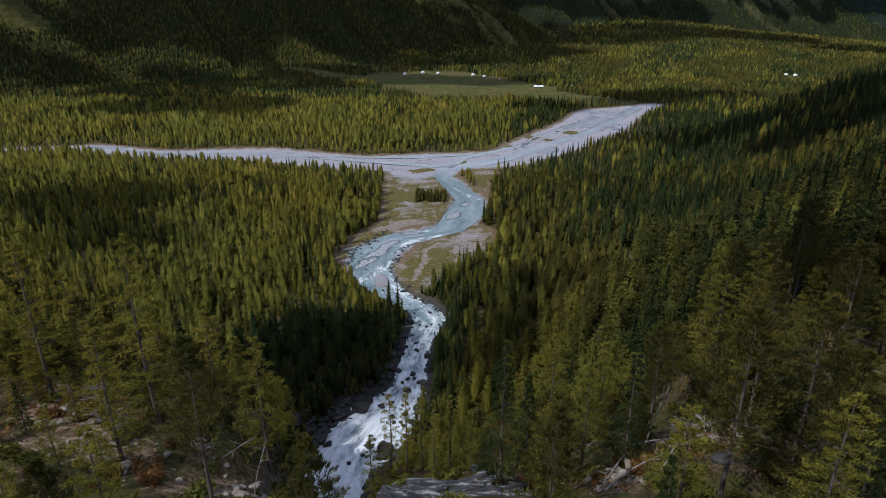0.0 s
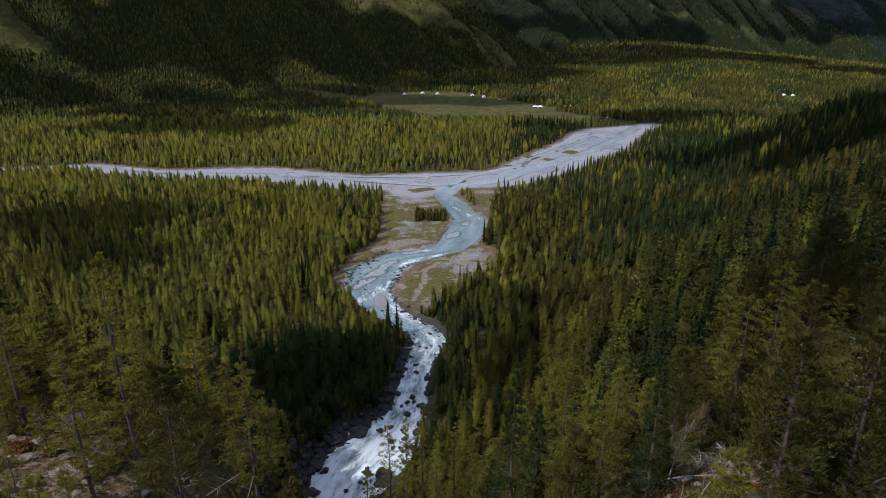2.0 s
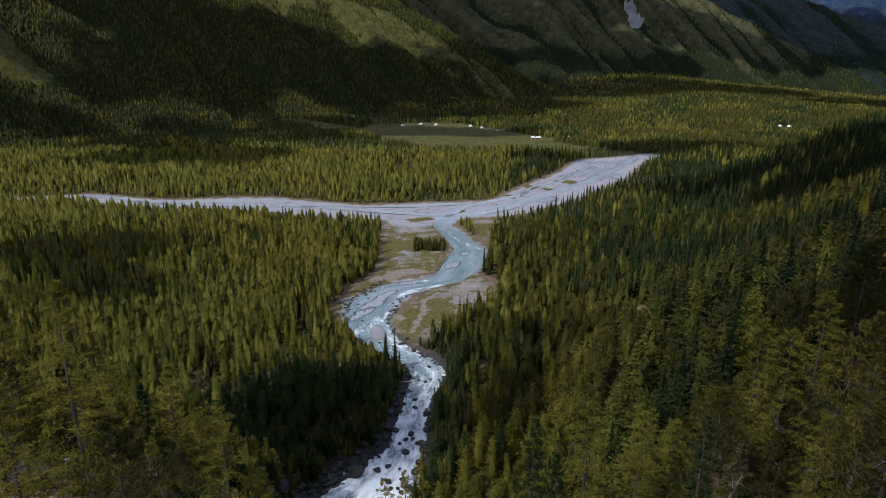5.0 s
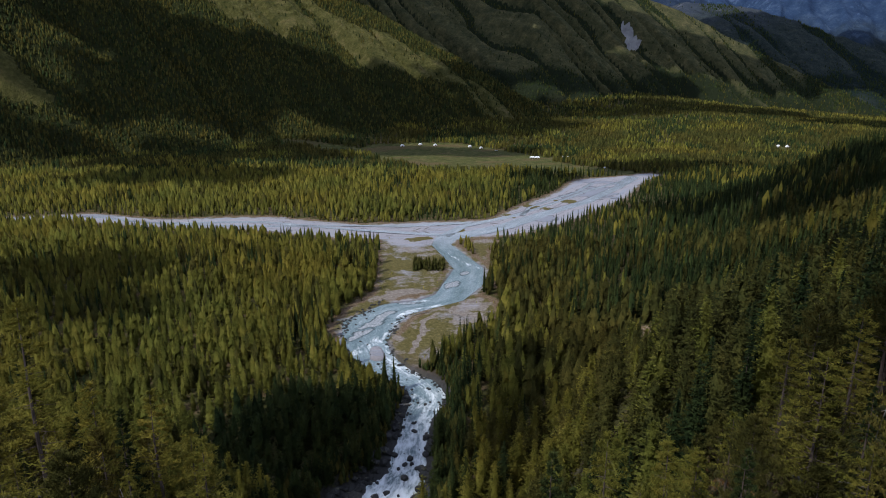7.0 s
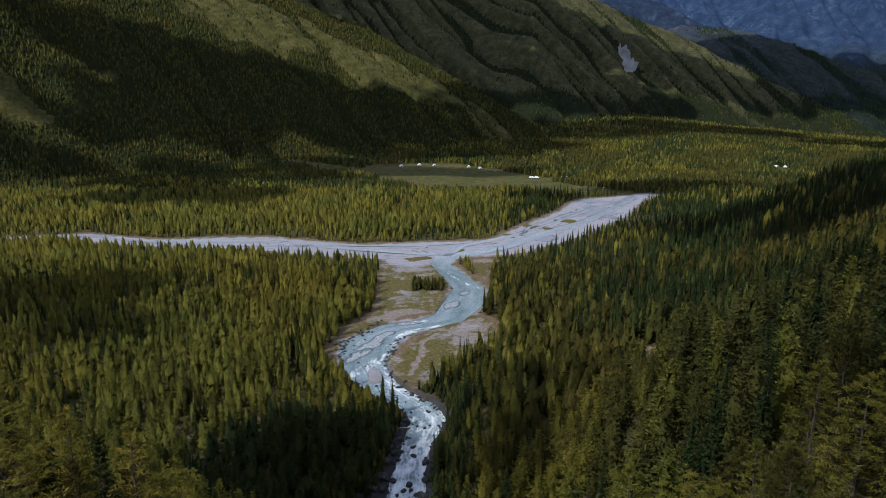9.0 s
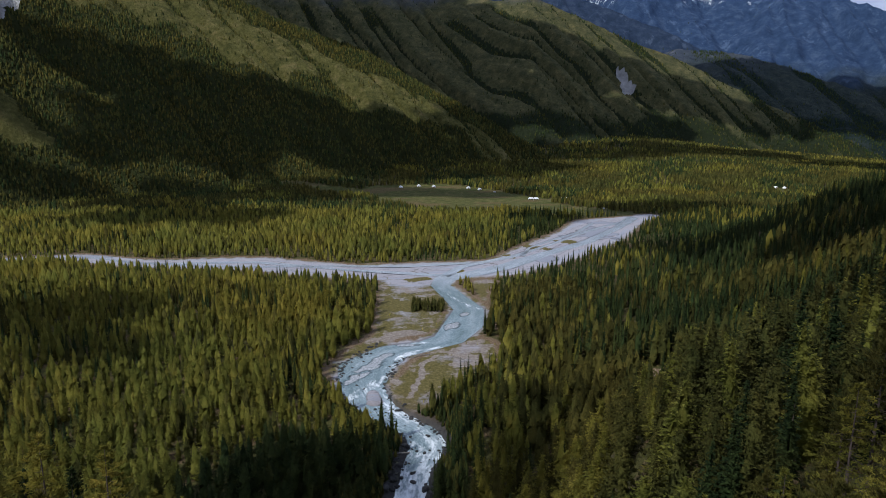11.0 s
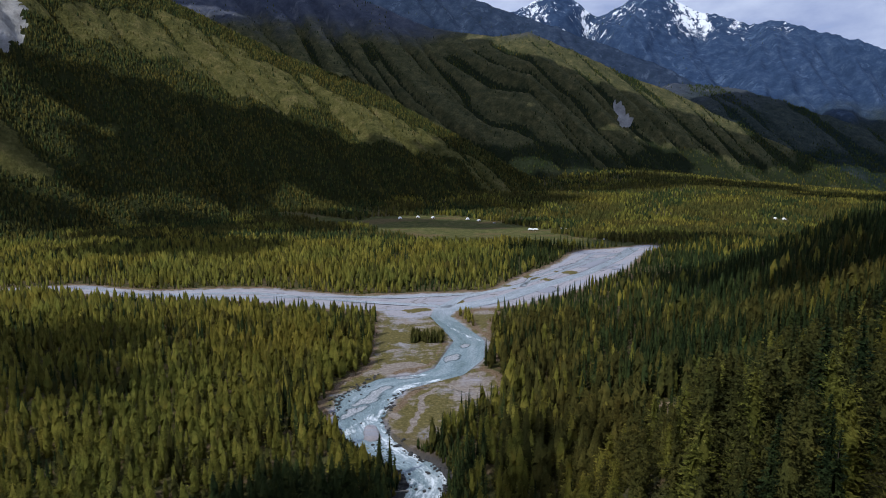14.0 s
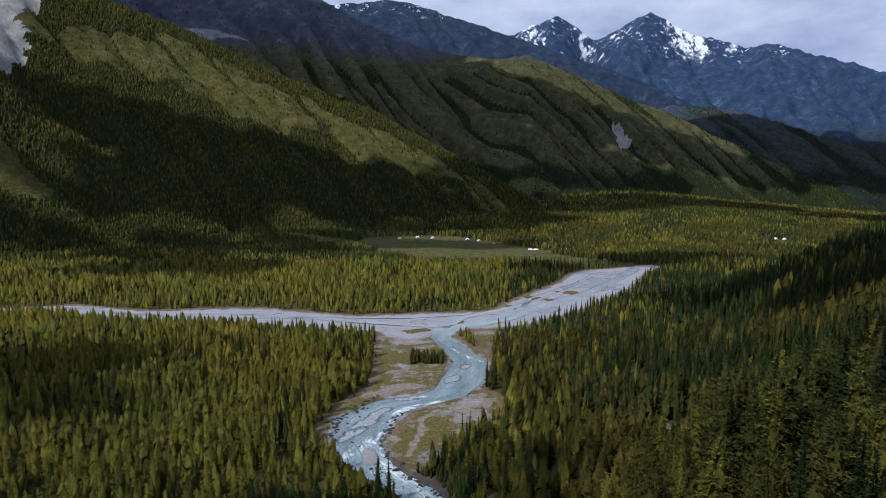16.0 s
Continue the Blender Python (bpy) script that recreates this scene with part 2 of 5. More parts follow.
def water_build(nt, bsdf):
    L = nt.links.new
    uv = nt.nodes.new("ShaderNodeUVMap")
    uv.uv_map = "flow"
    # the map runs in metres along and across the stream
    streak = noise_tex(nt, 1.0, 8, 0.66, uv.outputs[0], (0.11, 0.30, 1))
    fine = noise_tex(nt, 1.0, 6, 0.7, uv.outputs[0], (0.5, 1.1, 1))
    blot = noise_tex(nt, 1.0, 4, 0.6, uv.outputs[0], (0.03, 0.10, 1))
    body = ramp(nt, blot, (0.32, (0.13, 0.185, 0.195)), (0.5, (0.21, 0.275, 0.295)), (0.66, (0.31, 0.37, 0.395)))
    body = mix(nt, attr(nt, "pale"), body, ramp(nt, blot, (0.32, (0.36, 0.40, 0.445)), (0.66, (0.47, 0.51, 0.56))))
    rapid = attr(nt, "rapid")
    body = mix(nt, step(nt, rapid, 0.6, 0.9, 0.0, 0.7), body, (0.075, 0.120, 0.130))
    shoal = calc(nt, "ADD", attr(nt, "shoal"), calc(nt, "MULTIPLY", calc(nt, "SUBTRACT", fine, 0.5), 2.0))
    body = mix(nt, step(nt, shoal, 0.1, -0.5), body, ramp(nt, fine, (0.3, (0.24, 0.26, 0.27)), (0.7, (0.40, 0.41, 0.42))))
    rim = calc(nt, "MULTIPLY", step(nt, shoal, -0.7, 0.0), step(nt, shoal, 1.3, 0.3))
    body = mix(nt, calc(nt, "MULTIPLY", rim, step(nt, streak, 0.35, 0.55, 0.35, 0.9)), body, (0.070, 0.096, 0.102))
    body = mix(nt, 1.0, body, ramp(nt, fine, (0.3, (0.66, 0.68, 0.70)), (0.5, (1.0, 1.0, 1.0)), (0.68, (1.5, 1.45, 1.42))), "MULTIPLY")
    thr = calc(nt, "SUBTRACT", 0.93, calc(nt, "MULTIPLY", rapid, 0.52))
    lift = calc(nt, "ADD", calc(nt, "MULTIPLY", streak, 0.8), calc(nt, "MULTIPLY", fine, 0.22))
    lift = calc(nt, "ADD", lift, calc(nt, "MULTIPLY", calc(nt, "SUBTRACT", blot, 0.5), 0.3))
    foam = step(nt, calc(nt, "SUBTRACT", lift, thr), -0.13, 0.13)
    c = mix(nt, foam, body, (0.80, 0.84, 0.87))
    L(c, bsdf.inputs["Base Color"])
    L(step(nt, foam, 0, 1, 0.12, 0.7), bsdf.inputs["Roughness"])
    bump(nt, bsdf, calc(nt, "ADD", fine, streak), 0.7, 0.25)


M_WATER = mat("glacial_water", water_build, 0.15, 0.5)


def mountain_mat(name, forest, grass, rockc, rock_from, rock_to, snow=0.0, snow_from=1e4, rough=20.0):
    """forest floor and turf below, bare stone above a height band, snow in patches."""
    def build(nt, bsdf):
        L = nt.links.new
        s = nt.nodes.new("ShaderNodeSeparateXYZ")
        L(position(nt), s.inputs[0])
        big, mid = noise_tex(nt, 0.006, 6, 0.6), noise_tex(nt, 0.035, 7, 0.65)
        gr = mix(nt, 1.0, ramp(nt, mid, (0.3, grass[0]), (0.52, grass[1]), (0.75, grass[2])), ramp(nt, noise_tex(nt, 0.16, 6, 0.75), (0.3, (0.62, 0.66, 0.6)), (0.7, (1.3, 1.25, 1.2))), "MULTIPLY")
        c = mix(nt, step(nt, calc(nt, "ADD", attr(nt, "wood"), calc(nt, "MULTIPLY", calc(nt, "SUBTRACT", mid, 0.5), 0.5)), 0.42, 0.62), gr, forest)
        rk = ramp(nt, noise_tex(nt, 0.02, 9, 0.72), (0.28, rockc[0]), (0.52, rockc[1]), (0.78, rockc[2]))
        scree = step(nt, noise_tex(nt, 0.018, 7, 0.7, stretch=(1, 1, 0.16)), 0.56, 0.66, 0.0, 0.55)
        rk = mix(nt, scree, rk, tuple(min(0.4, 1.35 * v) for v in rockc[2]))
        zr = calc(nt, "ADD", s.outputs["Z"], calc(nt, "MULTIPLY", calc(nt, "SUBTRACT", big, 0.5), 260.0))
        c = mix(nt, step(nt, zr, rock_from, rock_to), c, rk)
        c = mix(nt, step(nt, attr(nt, "scar"), 0.45, 0.6), c, ramp(nt, mid, (0.3, (0.30, 0.29, 0.28)), (0.7, (0.66, 0.64, 0.62))))
        if snow:
            zs = calc(nt, "ADD", s.outputs["Z"], calc(nt, "MULTIPLY", calc(nt, "SUBTRACT", noise_tex(nt, 0.013, 8, 0.7), 0.5), snow))
            patch = step(nt, calc(nt, "ADD", attr(nt, "hollow"), calc(nt, "MULTIPLY", noise_tex(nt, 0.024, 9, 0.74, stretch=(1, 1, 0.3)), 1.7)), 0.955, 0.985)
            c = mix(nt, calc(nt, "MULTIPLY", step(nt, zs, snow_from, snow_from + 60), patch), c, (0.82, 0.85, 0.90))
        L(c, bsdf.inputs["Base Color"])
        bump(nt, bsdf, noise_tex(nt, 0.06, 9, 0.75), 1.0, rough)
    return mat(name, build, 0.95, 0.08)


GREEN = ((0.072, 0.076, 0.024), (0.140, 0.132, 0.042), (0.25, 0.20, 0.088))
M_SPUR = mountain_mat("spur_turf", (0.044, 0.050, 0.016), GREEN, ((0.10, 0.10, 0.10), (0.3, 0.28, 0.26), (0.5, 0.47, 0.44)), 900, 1000)
# blue distance haze is mixed into these stone colours, cloud shade into the peak's
M_RIBS = mountain_mat("hazed_ribbed_turf", (0.032, 0.042, 0.020), ((0.058, 0.066, 0.033), (0.118, 0.116, 0.052), (0.23, 0.19, 0.092)), ((0.050, 0.062, 0.094), (0.098, 0.112, 0.155), (0.20, 0.20, 0.225)), 540, 680)
M_FOOT = mountain_mat("hazed_foothill_turf", (0.016, 0.028, 0.024), ((0.024, 0.036, 0.036), (0.042, 0.056, 0.050), (0.082, 0.088, 0.072)), ((0.040, 0.052, 0.080), (0.078, 0.092, 0.125), (0.17, 0.175, 0.195)), 330, 520)
M_DARK = mountain_mat("hazed_dark_fell", (0.030, 0.036, 0.020), ((0.022, 0.028, 0.024), (0.038, 0.042, 0.034), (0.065, 0.064, 0.048)), ((0.018, 0.032, 0.060), (0.036, 0.056, 0.098), (0.082, 0.108, 0.16)), 250, 450, 300, 1040)
M_PEAK = mountain_mat("hazed_peak_stone", (0.030, 0.036, 0.024), ((0.018, 0.028, 0.026), (0.034, 0.044, 0.038), (0.065, 0.070, 0.055)), ((0.017, 0.034, 0.074), (0.035, 0.062, 0.122), (0.085, 0.122, 0.19)), 240, 430, 420, 830, 9.0)


def plain(name, col, rough=0.6, var=0.12, scale=2.0):
    def build(nt, bsdf):
        f = noise_tex(nt, scale, 5)
        nt.links.new(ramp(nt, f, (0.25, tuple(v * (1 - var) for v in col)), (0.75, tuple(min(1, v * (1 + var)) for v in col))), bsdf.inputs["Base Color"])
    return mat(name, build, rough, 0.3)


M_CANVAS = plain("white_canvas", (0.80, 0.80, 0.78), 0.8)
M_DOORWOOD = plain("tent_door", (0.16, 0.09, 0.05), 0.7)
M_PAINT = plain("white_car_paint", (0.78, 0.78, 0.78), 0.3, 0.04)
M_TYRE = plain("tyre_rubber", (0.03, 0.03, 0.03), 0.8)
M_GLASS = plain("dark_glass", (0.03, 0.035, 0.04), 0.1, 0.05)
M_CLOUD = plain("cloud_vapour", (0.85, 0.86, 0.88), 1.0, 0.03, 0.01)


# ---- numeric tools ----
def hash2(ix, iy, seed):
    n = (ix.astype(np.int64) * 374761393 + iy.astype(np.int64) * 668265263 + seed * 974711) & 0xFFFFFFFF
    n = ((n ^ (n >> 13)) * 1274126177) & 0xFFFFFFFF
    return ((n ^ (n >> 16)) & 0xFFFFFF) / float(0xFFFFFF)


def vnoise(x, y, seed=0):
    ix, iy = np.floor(x), np.floor(y)
    fx, fy = x - ix, y - iy
    fx, fy = fx * fx * (3 - 2 * fx), fy * fy * (3 - 2 * fy)
    a, b = hash2(ix, iy, seed), hash2(ix + 1, iy, seed)
    c, d = hash2(ix, iy + 1, seed), hash2(ix + 1, iy + 1, seed)
    return (a + (b - a) * fx) * (1 - fy) + (c + (d - c) * fx) * fy


def fbm(x, y, scale, octaves=4, seed=0, gain=0.5):
    x, y = np.asarray(x, float) / scale, np.asarray(y, float) / scale
    total, amp, norm = 0.0, 1.0, 0.0
    for k in range(octaves):
        total = total + amp * vnoise(x * 2 ** k + 17.3 * k, y * 2 ** k - 9.1 * k, seed + k)
        norm += amp
        amp *= gain
    return total / norm - 0.5


def smooth(v, lo, hi):
    t = np.clip((np.asarray(v, float) - lo) / (hi - lo), 0, 1)
    return t * t * (3 - 2 * t)


def smax(a, b, k=8.0):
    h = np.clip(0.5 + 0.5 * (a - b) / k, 0, 1)
    return b + (a - b) * h + k * h * (1 - h)


def smin(a, b, k=4.0):
    return -smax(-a, -b, k)


def strand(x, y, pts):
    """Distance to a line of (x, y, half width), negative inside."""
    best = np.full(np.shape(x), 1e9)
    for (x0, y0, r0), (x1, y1, r1) in zip(pts, pts[1:]):
        dx, dy = x1 - x0, y1 - y0
        t = np.clip(((x - x0) * dx + (y - y0) * dy) / (dx * dx + dy * dy), 0, 1)
        best = np.minimum(best, np.hypot(x - x0 - t * dx, y - y0 - t * dy) - r0 - (r1 - r0) * t)
    return best


def make_mesh(name, V, F, mats, midx=None, soft=False):
    V, F = np.asarray(V, np.float32), np.asarray(F, np.int32)
    me = bpy.data.meshes.new(name)
    k = F.shape[1]
    me.vertices.add(len(V))
    me.vertices.foreach_set("co", V.ravel())
    me.loops.add(F.size)
    me.loops.foreach_set("vertex_index", F.ravel())
    me.polygons.add(len(F))
    me.polygons.foreach_set("loop_start", np.arange(0, F.size, k, dtype=np.int32))
    me.polygons.foreach_set("loop_total", np.full(len(F), k, np.int32))
    for m in mats:
        me.materials.append(m)
    if midx is not None:
        me.polygons.foreach_set("material_index", np.asarray(midx, np.int32))
    me.polygons.foreach_set("use_smooth", np.full(len(F), soft))
    me.update(calc_edges=True)
    return me


def put_attr(me, name, values):
    me.attributes.new(name, "FLOAT", "POINT").data.foreach_set("value", np.asarray(values, np.float32).ravel())


def grid_faces(nu, nv):
    i = np.arange(nu * nv).reshape(nu, nv)
    return np.stack([i[:-1, :-1], i[1:, :-1], i[1:, 1:], i[:-1, 1:]], -1).reshape(-1, 4)


def make_cloud(target, rx, ry, seed, top=1600.0):
    """An unseen heap cloud, put between the sun and the given place to shade it."""
    rng = random.Random(seed)
    k = (top - target[2]) / SUN.z
    cx, cy = target[0] + SUN.x * k, target[1] + SUN.y * k
    VV, FF, off = [], [], 0
    bm = bmesh.new()
    bmesh.ops.create_icosphere(bm, subdivisions=2, radius=1.0)
    bv, bf = np.array([v.co[:] for v in bm.verts]), np.array([[v.index for v in f.verts] for f in bm.faces])
    bm.free()
    for i in range(16):
        a, r = rng.uniform(0, 6.283), math.sqrt(rng.random()) * 0.78
        size = rng.uniform(0.26, 0.44)
        if i < 2:
            r, size = 0.12, 0.78
        P = bv * np.array((rx * size, ry * size, 0.45 * min(rx, ry) * size * rng.uniform(0.8, 1.5)))
        lump = 1 + 0.5 * fbm(bv[:, 0] * 40 + bv[:, 2] * 23, bv[:, 1] * 40 + 31 * i, 22, 3, seed + i)
        P = P * lump[:, None] + np.array((cx + r * rx * math.cos(a), cy + r * ry * math.sin(a), top + rng.uniform(-0.06, 0.06) * rx))
        VV.append(P)
        FF.append(bf + off)
        off += len(bv)
    ob = new("cloud", make_mesh("cloud", np.concatenate(VV), np.concatenate(FF), [M_CLOUD], soft=True))
    tagged(ob, "unseen grey-white heap cloud placed to shade the valley", "cloud", kind="structure")


# unseen small clouds, placed for their shadows on the river and the hillside, the far forest and the spur, the ribs and
# fells
RIVER_CLOUDS = (((-50, 206, 5), 47, 40), ((64, 90, 82), 18, 13), ((28, 216, 10), 20, 32), ((40, 262, 8), 24, 12), ((-240, 400, 7), 60, 50), ((-195, 340, 6), 44, 30),
                ((270, 575, 30), 110, 75), ((365, 560, 60), 90, 90), ((142, 208, 58), 26, 22), ((275, 430, 54), 84, 62))
FOREST_CLOUDS = (((333, 1630, 75), 260, 90), ((-720, 1300, 270), 120, 90), ((-600, 1320, 225), 170, 120), ((-440, 1345, 180), 170, 140),
                 ((-285, 1385, 130), 170, 150), ((-100, 1390, 90), 170, 140), ((110, 1400, 60), 150, 100), ((-480, 1210, 90), 160, 90),
                 ((-440, 960, 20), 120, 110), ((-330, 800, 15), 150, 80), ((-200, 1150, 25), 170, 66), ((-330, 1040, 22), 200, 95),
                 ((150, 1345, 45), 170, 66), ((320, 900, 20), 150, 58), ((135, 815, 14), 60, 36), ((-50, 1105, 18), 150, 58), ((0, 1255, 35), 190, 72), ((125, 1290, 42), 130, 66), ((70, 1085, 18), 120, 44), ((-620, 1010, 25), 95, 60), ((-590, 1130, 60), 110, 44))
FELL_CLOUDS = (((-500, 2200, 520), 300, 160), ((-60, 2060, 330), 270, 150), ((480, 1880, 160), 240, 110),
               ((-100, 2250, 480), 360, 170), ((150, 2080, 380), 310, 190), ((430, 2040, 310), 270, 200),
               ((730, 2030, 240), 190, 150), ((-450, 2190, 490), 220, 120), ((250, 1880, 170), 400, 90),
               ((-420, 2450, 720), 560, 280), ((-880, 2420, 800), 420, 200), ((60, 1800, 220), 260, 110), ((330, 1790, 170), 260, 100), ((560, 1850, 150), 200, 90), ((1500, 2300, 260), 520, 260), ((1350, 2560, 390), 520, 200), ((110, 1940, 290), 220, 90), ((1050, 2000, 150), 230, 110), ((300, 1540, 70), 330, 85), ((700, 1640, 70), 330, 110), ((1050, 1500, 40), 230, 100))
for n, (place, rx, ry) in enumerate(RIVER_CLOUDS + FOREST_CLOUDS + FELL_CLOUDS):
    make_cloud(place, rx, ry, 900 + n)


# ---- the lie of the land ----
# main stream: x, y, half width
STREAM = [(262, 838, 5), (215, 753, 5), (159, 670, 6), (100, 608, 6), (61, 561, 6), (33, 537, 6), (4, 518, 7), (0, 496, 7),
          (11, 458, 8.5), (19.5, 428, 10.5), (14, 394, 13), (5, 368, 10), (-10, 355, 8), (-28, 346, 11), (-39, 325, 14), (-39, 300, 11),
          (-33, 283, 10.5), (-22, 267, 9), (-10, 257, 8.5), (-6, 246, 8.5), (-10, 231, 7), (-12, 214, 7), (-13, 199, 8), (-17, 185, 12),
          (-24, 175, 15), (-30, 163, 14), (-33, 150, 12), (-34, 135, 9), (-31, 118, 8)]
BRAIDS = [[(-420, 592, 1.5), (-330, 598, 2), (-270, 572, 1.5), (-170, 578, 2.5), (-80, 548, 2), (0, 528, 3)],
          [(-300, 582, 1), (-230, 566, 1.5), (-150, 560, 1.5), (-95, 563, 1.2), (-30, 560, 2), (30, 574, 2)],
          [(235, 800, 2), (175, 735, 3), (120, 660, 2), (70, 600, 3), (20, 560, 3), (2, 522, 4)],
          [(195, 790, 2), (160, 725, 2), (130, 690, 2), (92, 640, 1.5), (80, 602, 2)]]
FLATS = [[(-430, 592, 5), (-395, 591, 12), (-345, 598, 15), (-275, 572, 16), (-170, 572, 26), (-76, 542, 26), (0, 545, 34),
          (60, 557, 27), (106, 612, 37), (170, 702, 40), (208, 778, 42), (255, 824, 22), (290, 850, 14)]]
BARS = [[(-25, 505, 24), (-20, 440, 24), (-22, 392, 20), (-36, 366, 7), (-50, 341, 4)],
        [(14, 352, 17), (4, 320, 21), (-10, 300, 14), (-8, 285, 12)], [(36, 506, 10), (31, 480, 5), (32, 450, 2)]]


# a gravel tongue in the bend, pale shoals under the water, and the lines of broken water
TONGUE = [(-33, 294, 3.5), (-31, 283, 4.5)]
SHOALS = [[(-43, 318, 1.5), (-37, 327, 3.5), (-29, 343, 2.5)], [(-47, 302, 1.5), (-42, 311, 3.0), (-38, 316, 1.0)], [(3, 385, 1.5), (7, 393, 3.5), (10, 399, 1.5)], [(15, 414, 2.0), (18, 420, 2.0)], [(-24, 357, 1.0), (-13, 358, 1.5)]]
CHURN = [[(-1, 354, 2.5), (-22, 339, 3.2), (-26, 316, 3.5), (-34, 301, 3.5), (-42, 289, 3.0)], [(-8, 362, 1.2), (-28, 360, 1.6)],
         [(-27, 294, 2.0), (-21, 278, 3.0), (-8, 264, 4.0)], [(4, 470, 1.5), (14, 448, 1.5), (27, 430, 1.2)]]
# stony and grassy patches of the bars, damp hollows of the flats
STONY = [(-24, 372, 15, 7, 35), (-20, 478, 14, 6, 0), (18, 352, 17, 9, 40), (14, 330, 11, 9, 60), (-31, 288, 9, 7, 90), (40, 520, 22, 9, 40), (-38, 505, 14, 5, 0)]
GRASSY = [(-8, 314, 9, 22, 0), (-18, 436, 22, 22, 0), (-18, 513, 9, 8, 0), (16, 544, 6, 8, 0), (104, 639, 9, 14, 50), (134, 671, 9, 14, 50), (68, 598, 7, 12, 30), (30, 486, 8, 14, 0)]
DAMP = [(184, 723, 21, 38, -15), (100, 592, 12, 14, -20), (206, 790, 20, 8, 10), (-330, 602, 22, 5, 0), (150, 706, 8, 20, -35)]
SOIL = [(-21, 47, 6, 4, 20), (-31, 48, 4, 3, 0), (-42, 58, 5, 3, 30), (17, 43, 4, 3, 0), (25, 48, 4, 3, 40), (-12, 40, 5, 3, 0), (-46, 68, 6, 5, 0), (52, 66, 5, 4, 0), (34, 42, 5, 4, 0), (-37, 51, 5, 3, 20), (-45, 58, 4, 3, 0), (101, 291, 5, 12, 10)]
TRAIL = [(-15, 288, 0.9), (-10, 313, 1.1), (-10, 328, 1.1), (-2, 340, 0.8)]


def oval(x, y, spots):
    """Below one inside any of the spots, in shares of their size."""
    best = np.full(np.shape(x), 1e3)
    for cx, cy, rx, ry, turn in spots:
        c, s = math.cos(radians(turn)), math.sin(radians(turn))
        best = np.minimum(best, np.hypot(((x - cx) * c + (y - cy) * s) / rx, ((y - cy) * c - (x - cx) * s) / ry))
    return best


def stream_way(x, y, pts):
    """How far along a line a place lies, and how far to its side."""
    best, run, side, total = np.full(np.shape(x), 1e9), np.zeros(np.shape(x)), np.zeros(np.shape(x)), 0.0
    for (x0, y0, r0), (x1, y1, r1) in zip(pts, pts[1:]):
        dx, dy = x1 - x0, y1 - y0
        n = math.hypot(dx, dy)
        t = np.clip(((x - x0) * dx + (y - y0) * dy) / (n * n), 0, 1)
        d = np.hypot(x - x0 - t * dx, y - y0 - t * dy)
        near = d < best
        best = np.where(near, d, best)
        run = np.where(near, total + t * n, run)
        side = np.where(near, ((x - x0) * dy - (y - y0) * dx) / n, side)
        total += n
    return run, np.clip(side, -300, 300)


def river_z(y):
    return np.where(y > 500, 0.02 * (y - 500), 0) - 0.04 * np.maximum(0, 300 - y)


def water_d(x, y):
    d = strand(x, y, STREAM)
    for b in BRAIDS:
        d = np.minimum(d, strand(x, y, b))
    return d


def gravel_d(x, y):
    d = strand(x, y, FLATS[0])
    for b in BARS:
        d = np.minimum(d, strand(x, y, b))
    return np.minimum(d, strand(x, y, STREAM) - 4 * smooth(y, 255, 320))


def meadow_d(x, y):
    d = strand(x, y, [(-290, 1200, 26), (-200, 1145, 26), (-110, 1090, 40), (-30, 1010, 70), (40, 985, 108), (90, 985, 80), (170, 905, 52), (262, 862, 20)])
    d = np.minimum(d, strand(x, y, [(-95, 1125, 58), (0, 1125, 66), (80, 1105, 44), (120, 1060, 30), (165, 1008, 28), (215, 1022, 18)]))
    return np.minimum(d, strand(x, y, [(600, 1080, 14), (630, 1135, 22)]))


NEAR_Y = (-400, -60, 0, 37, 60, 75, 100, 130, 160, 400)
NEAR_Z = (60, 92, 99, 92, 77, 58, 34, 12, -14, -200)
SHOULDER_Z = (60, 92, 99, 92, 86, 76, 56, 33, 8, -190)
RISE_Y = (-400, -60, 0, 37, 60, 75, 100, 120, 142, 166, 195, 420)
RISE_Z = (60, 92, 98, 92, 83, 74, 63, 57, 44, 22, 2, -190)


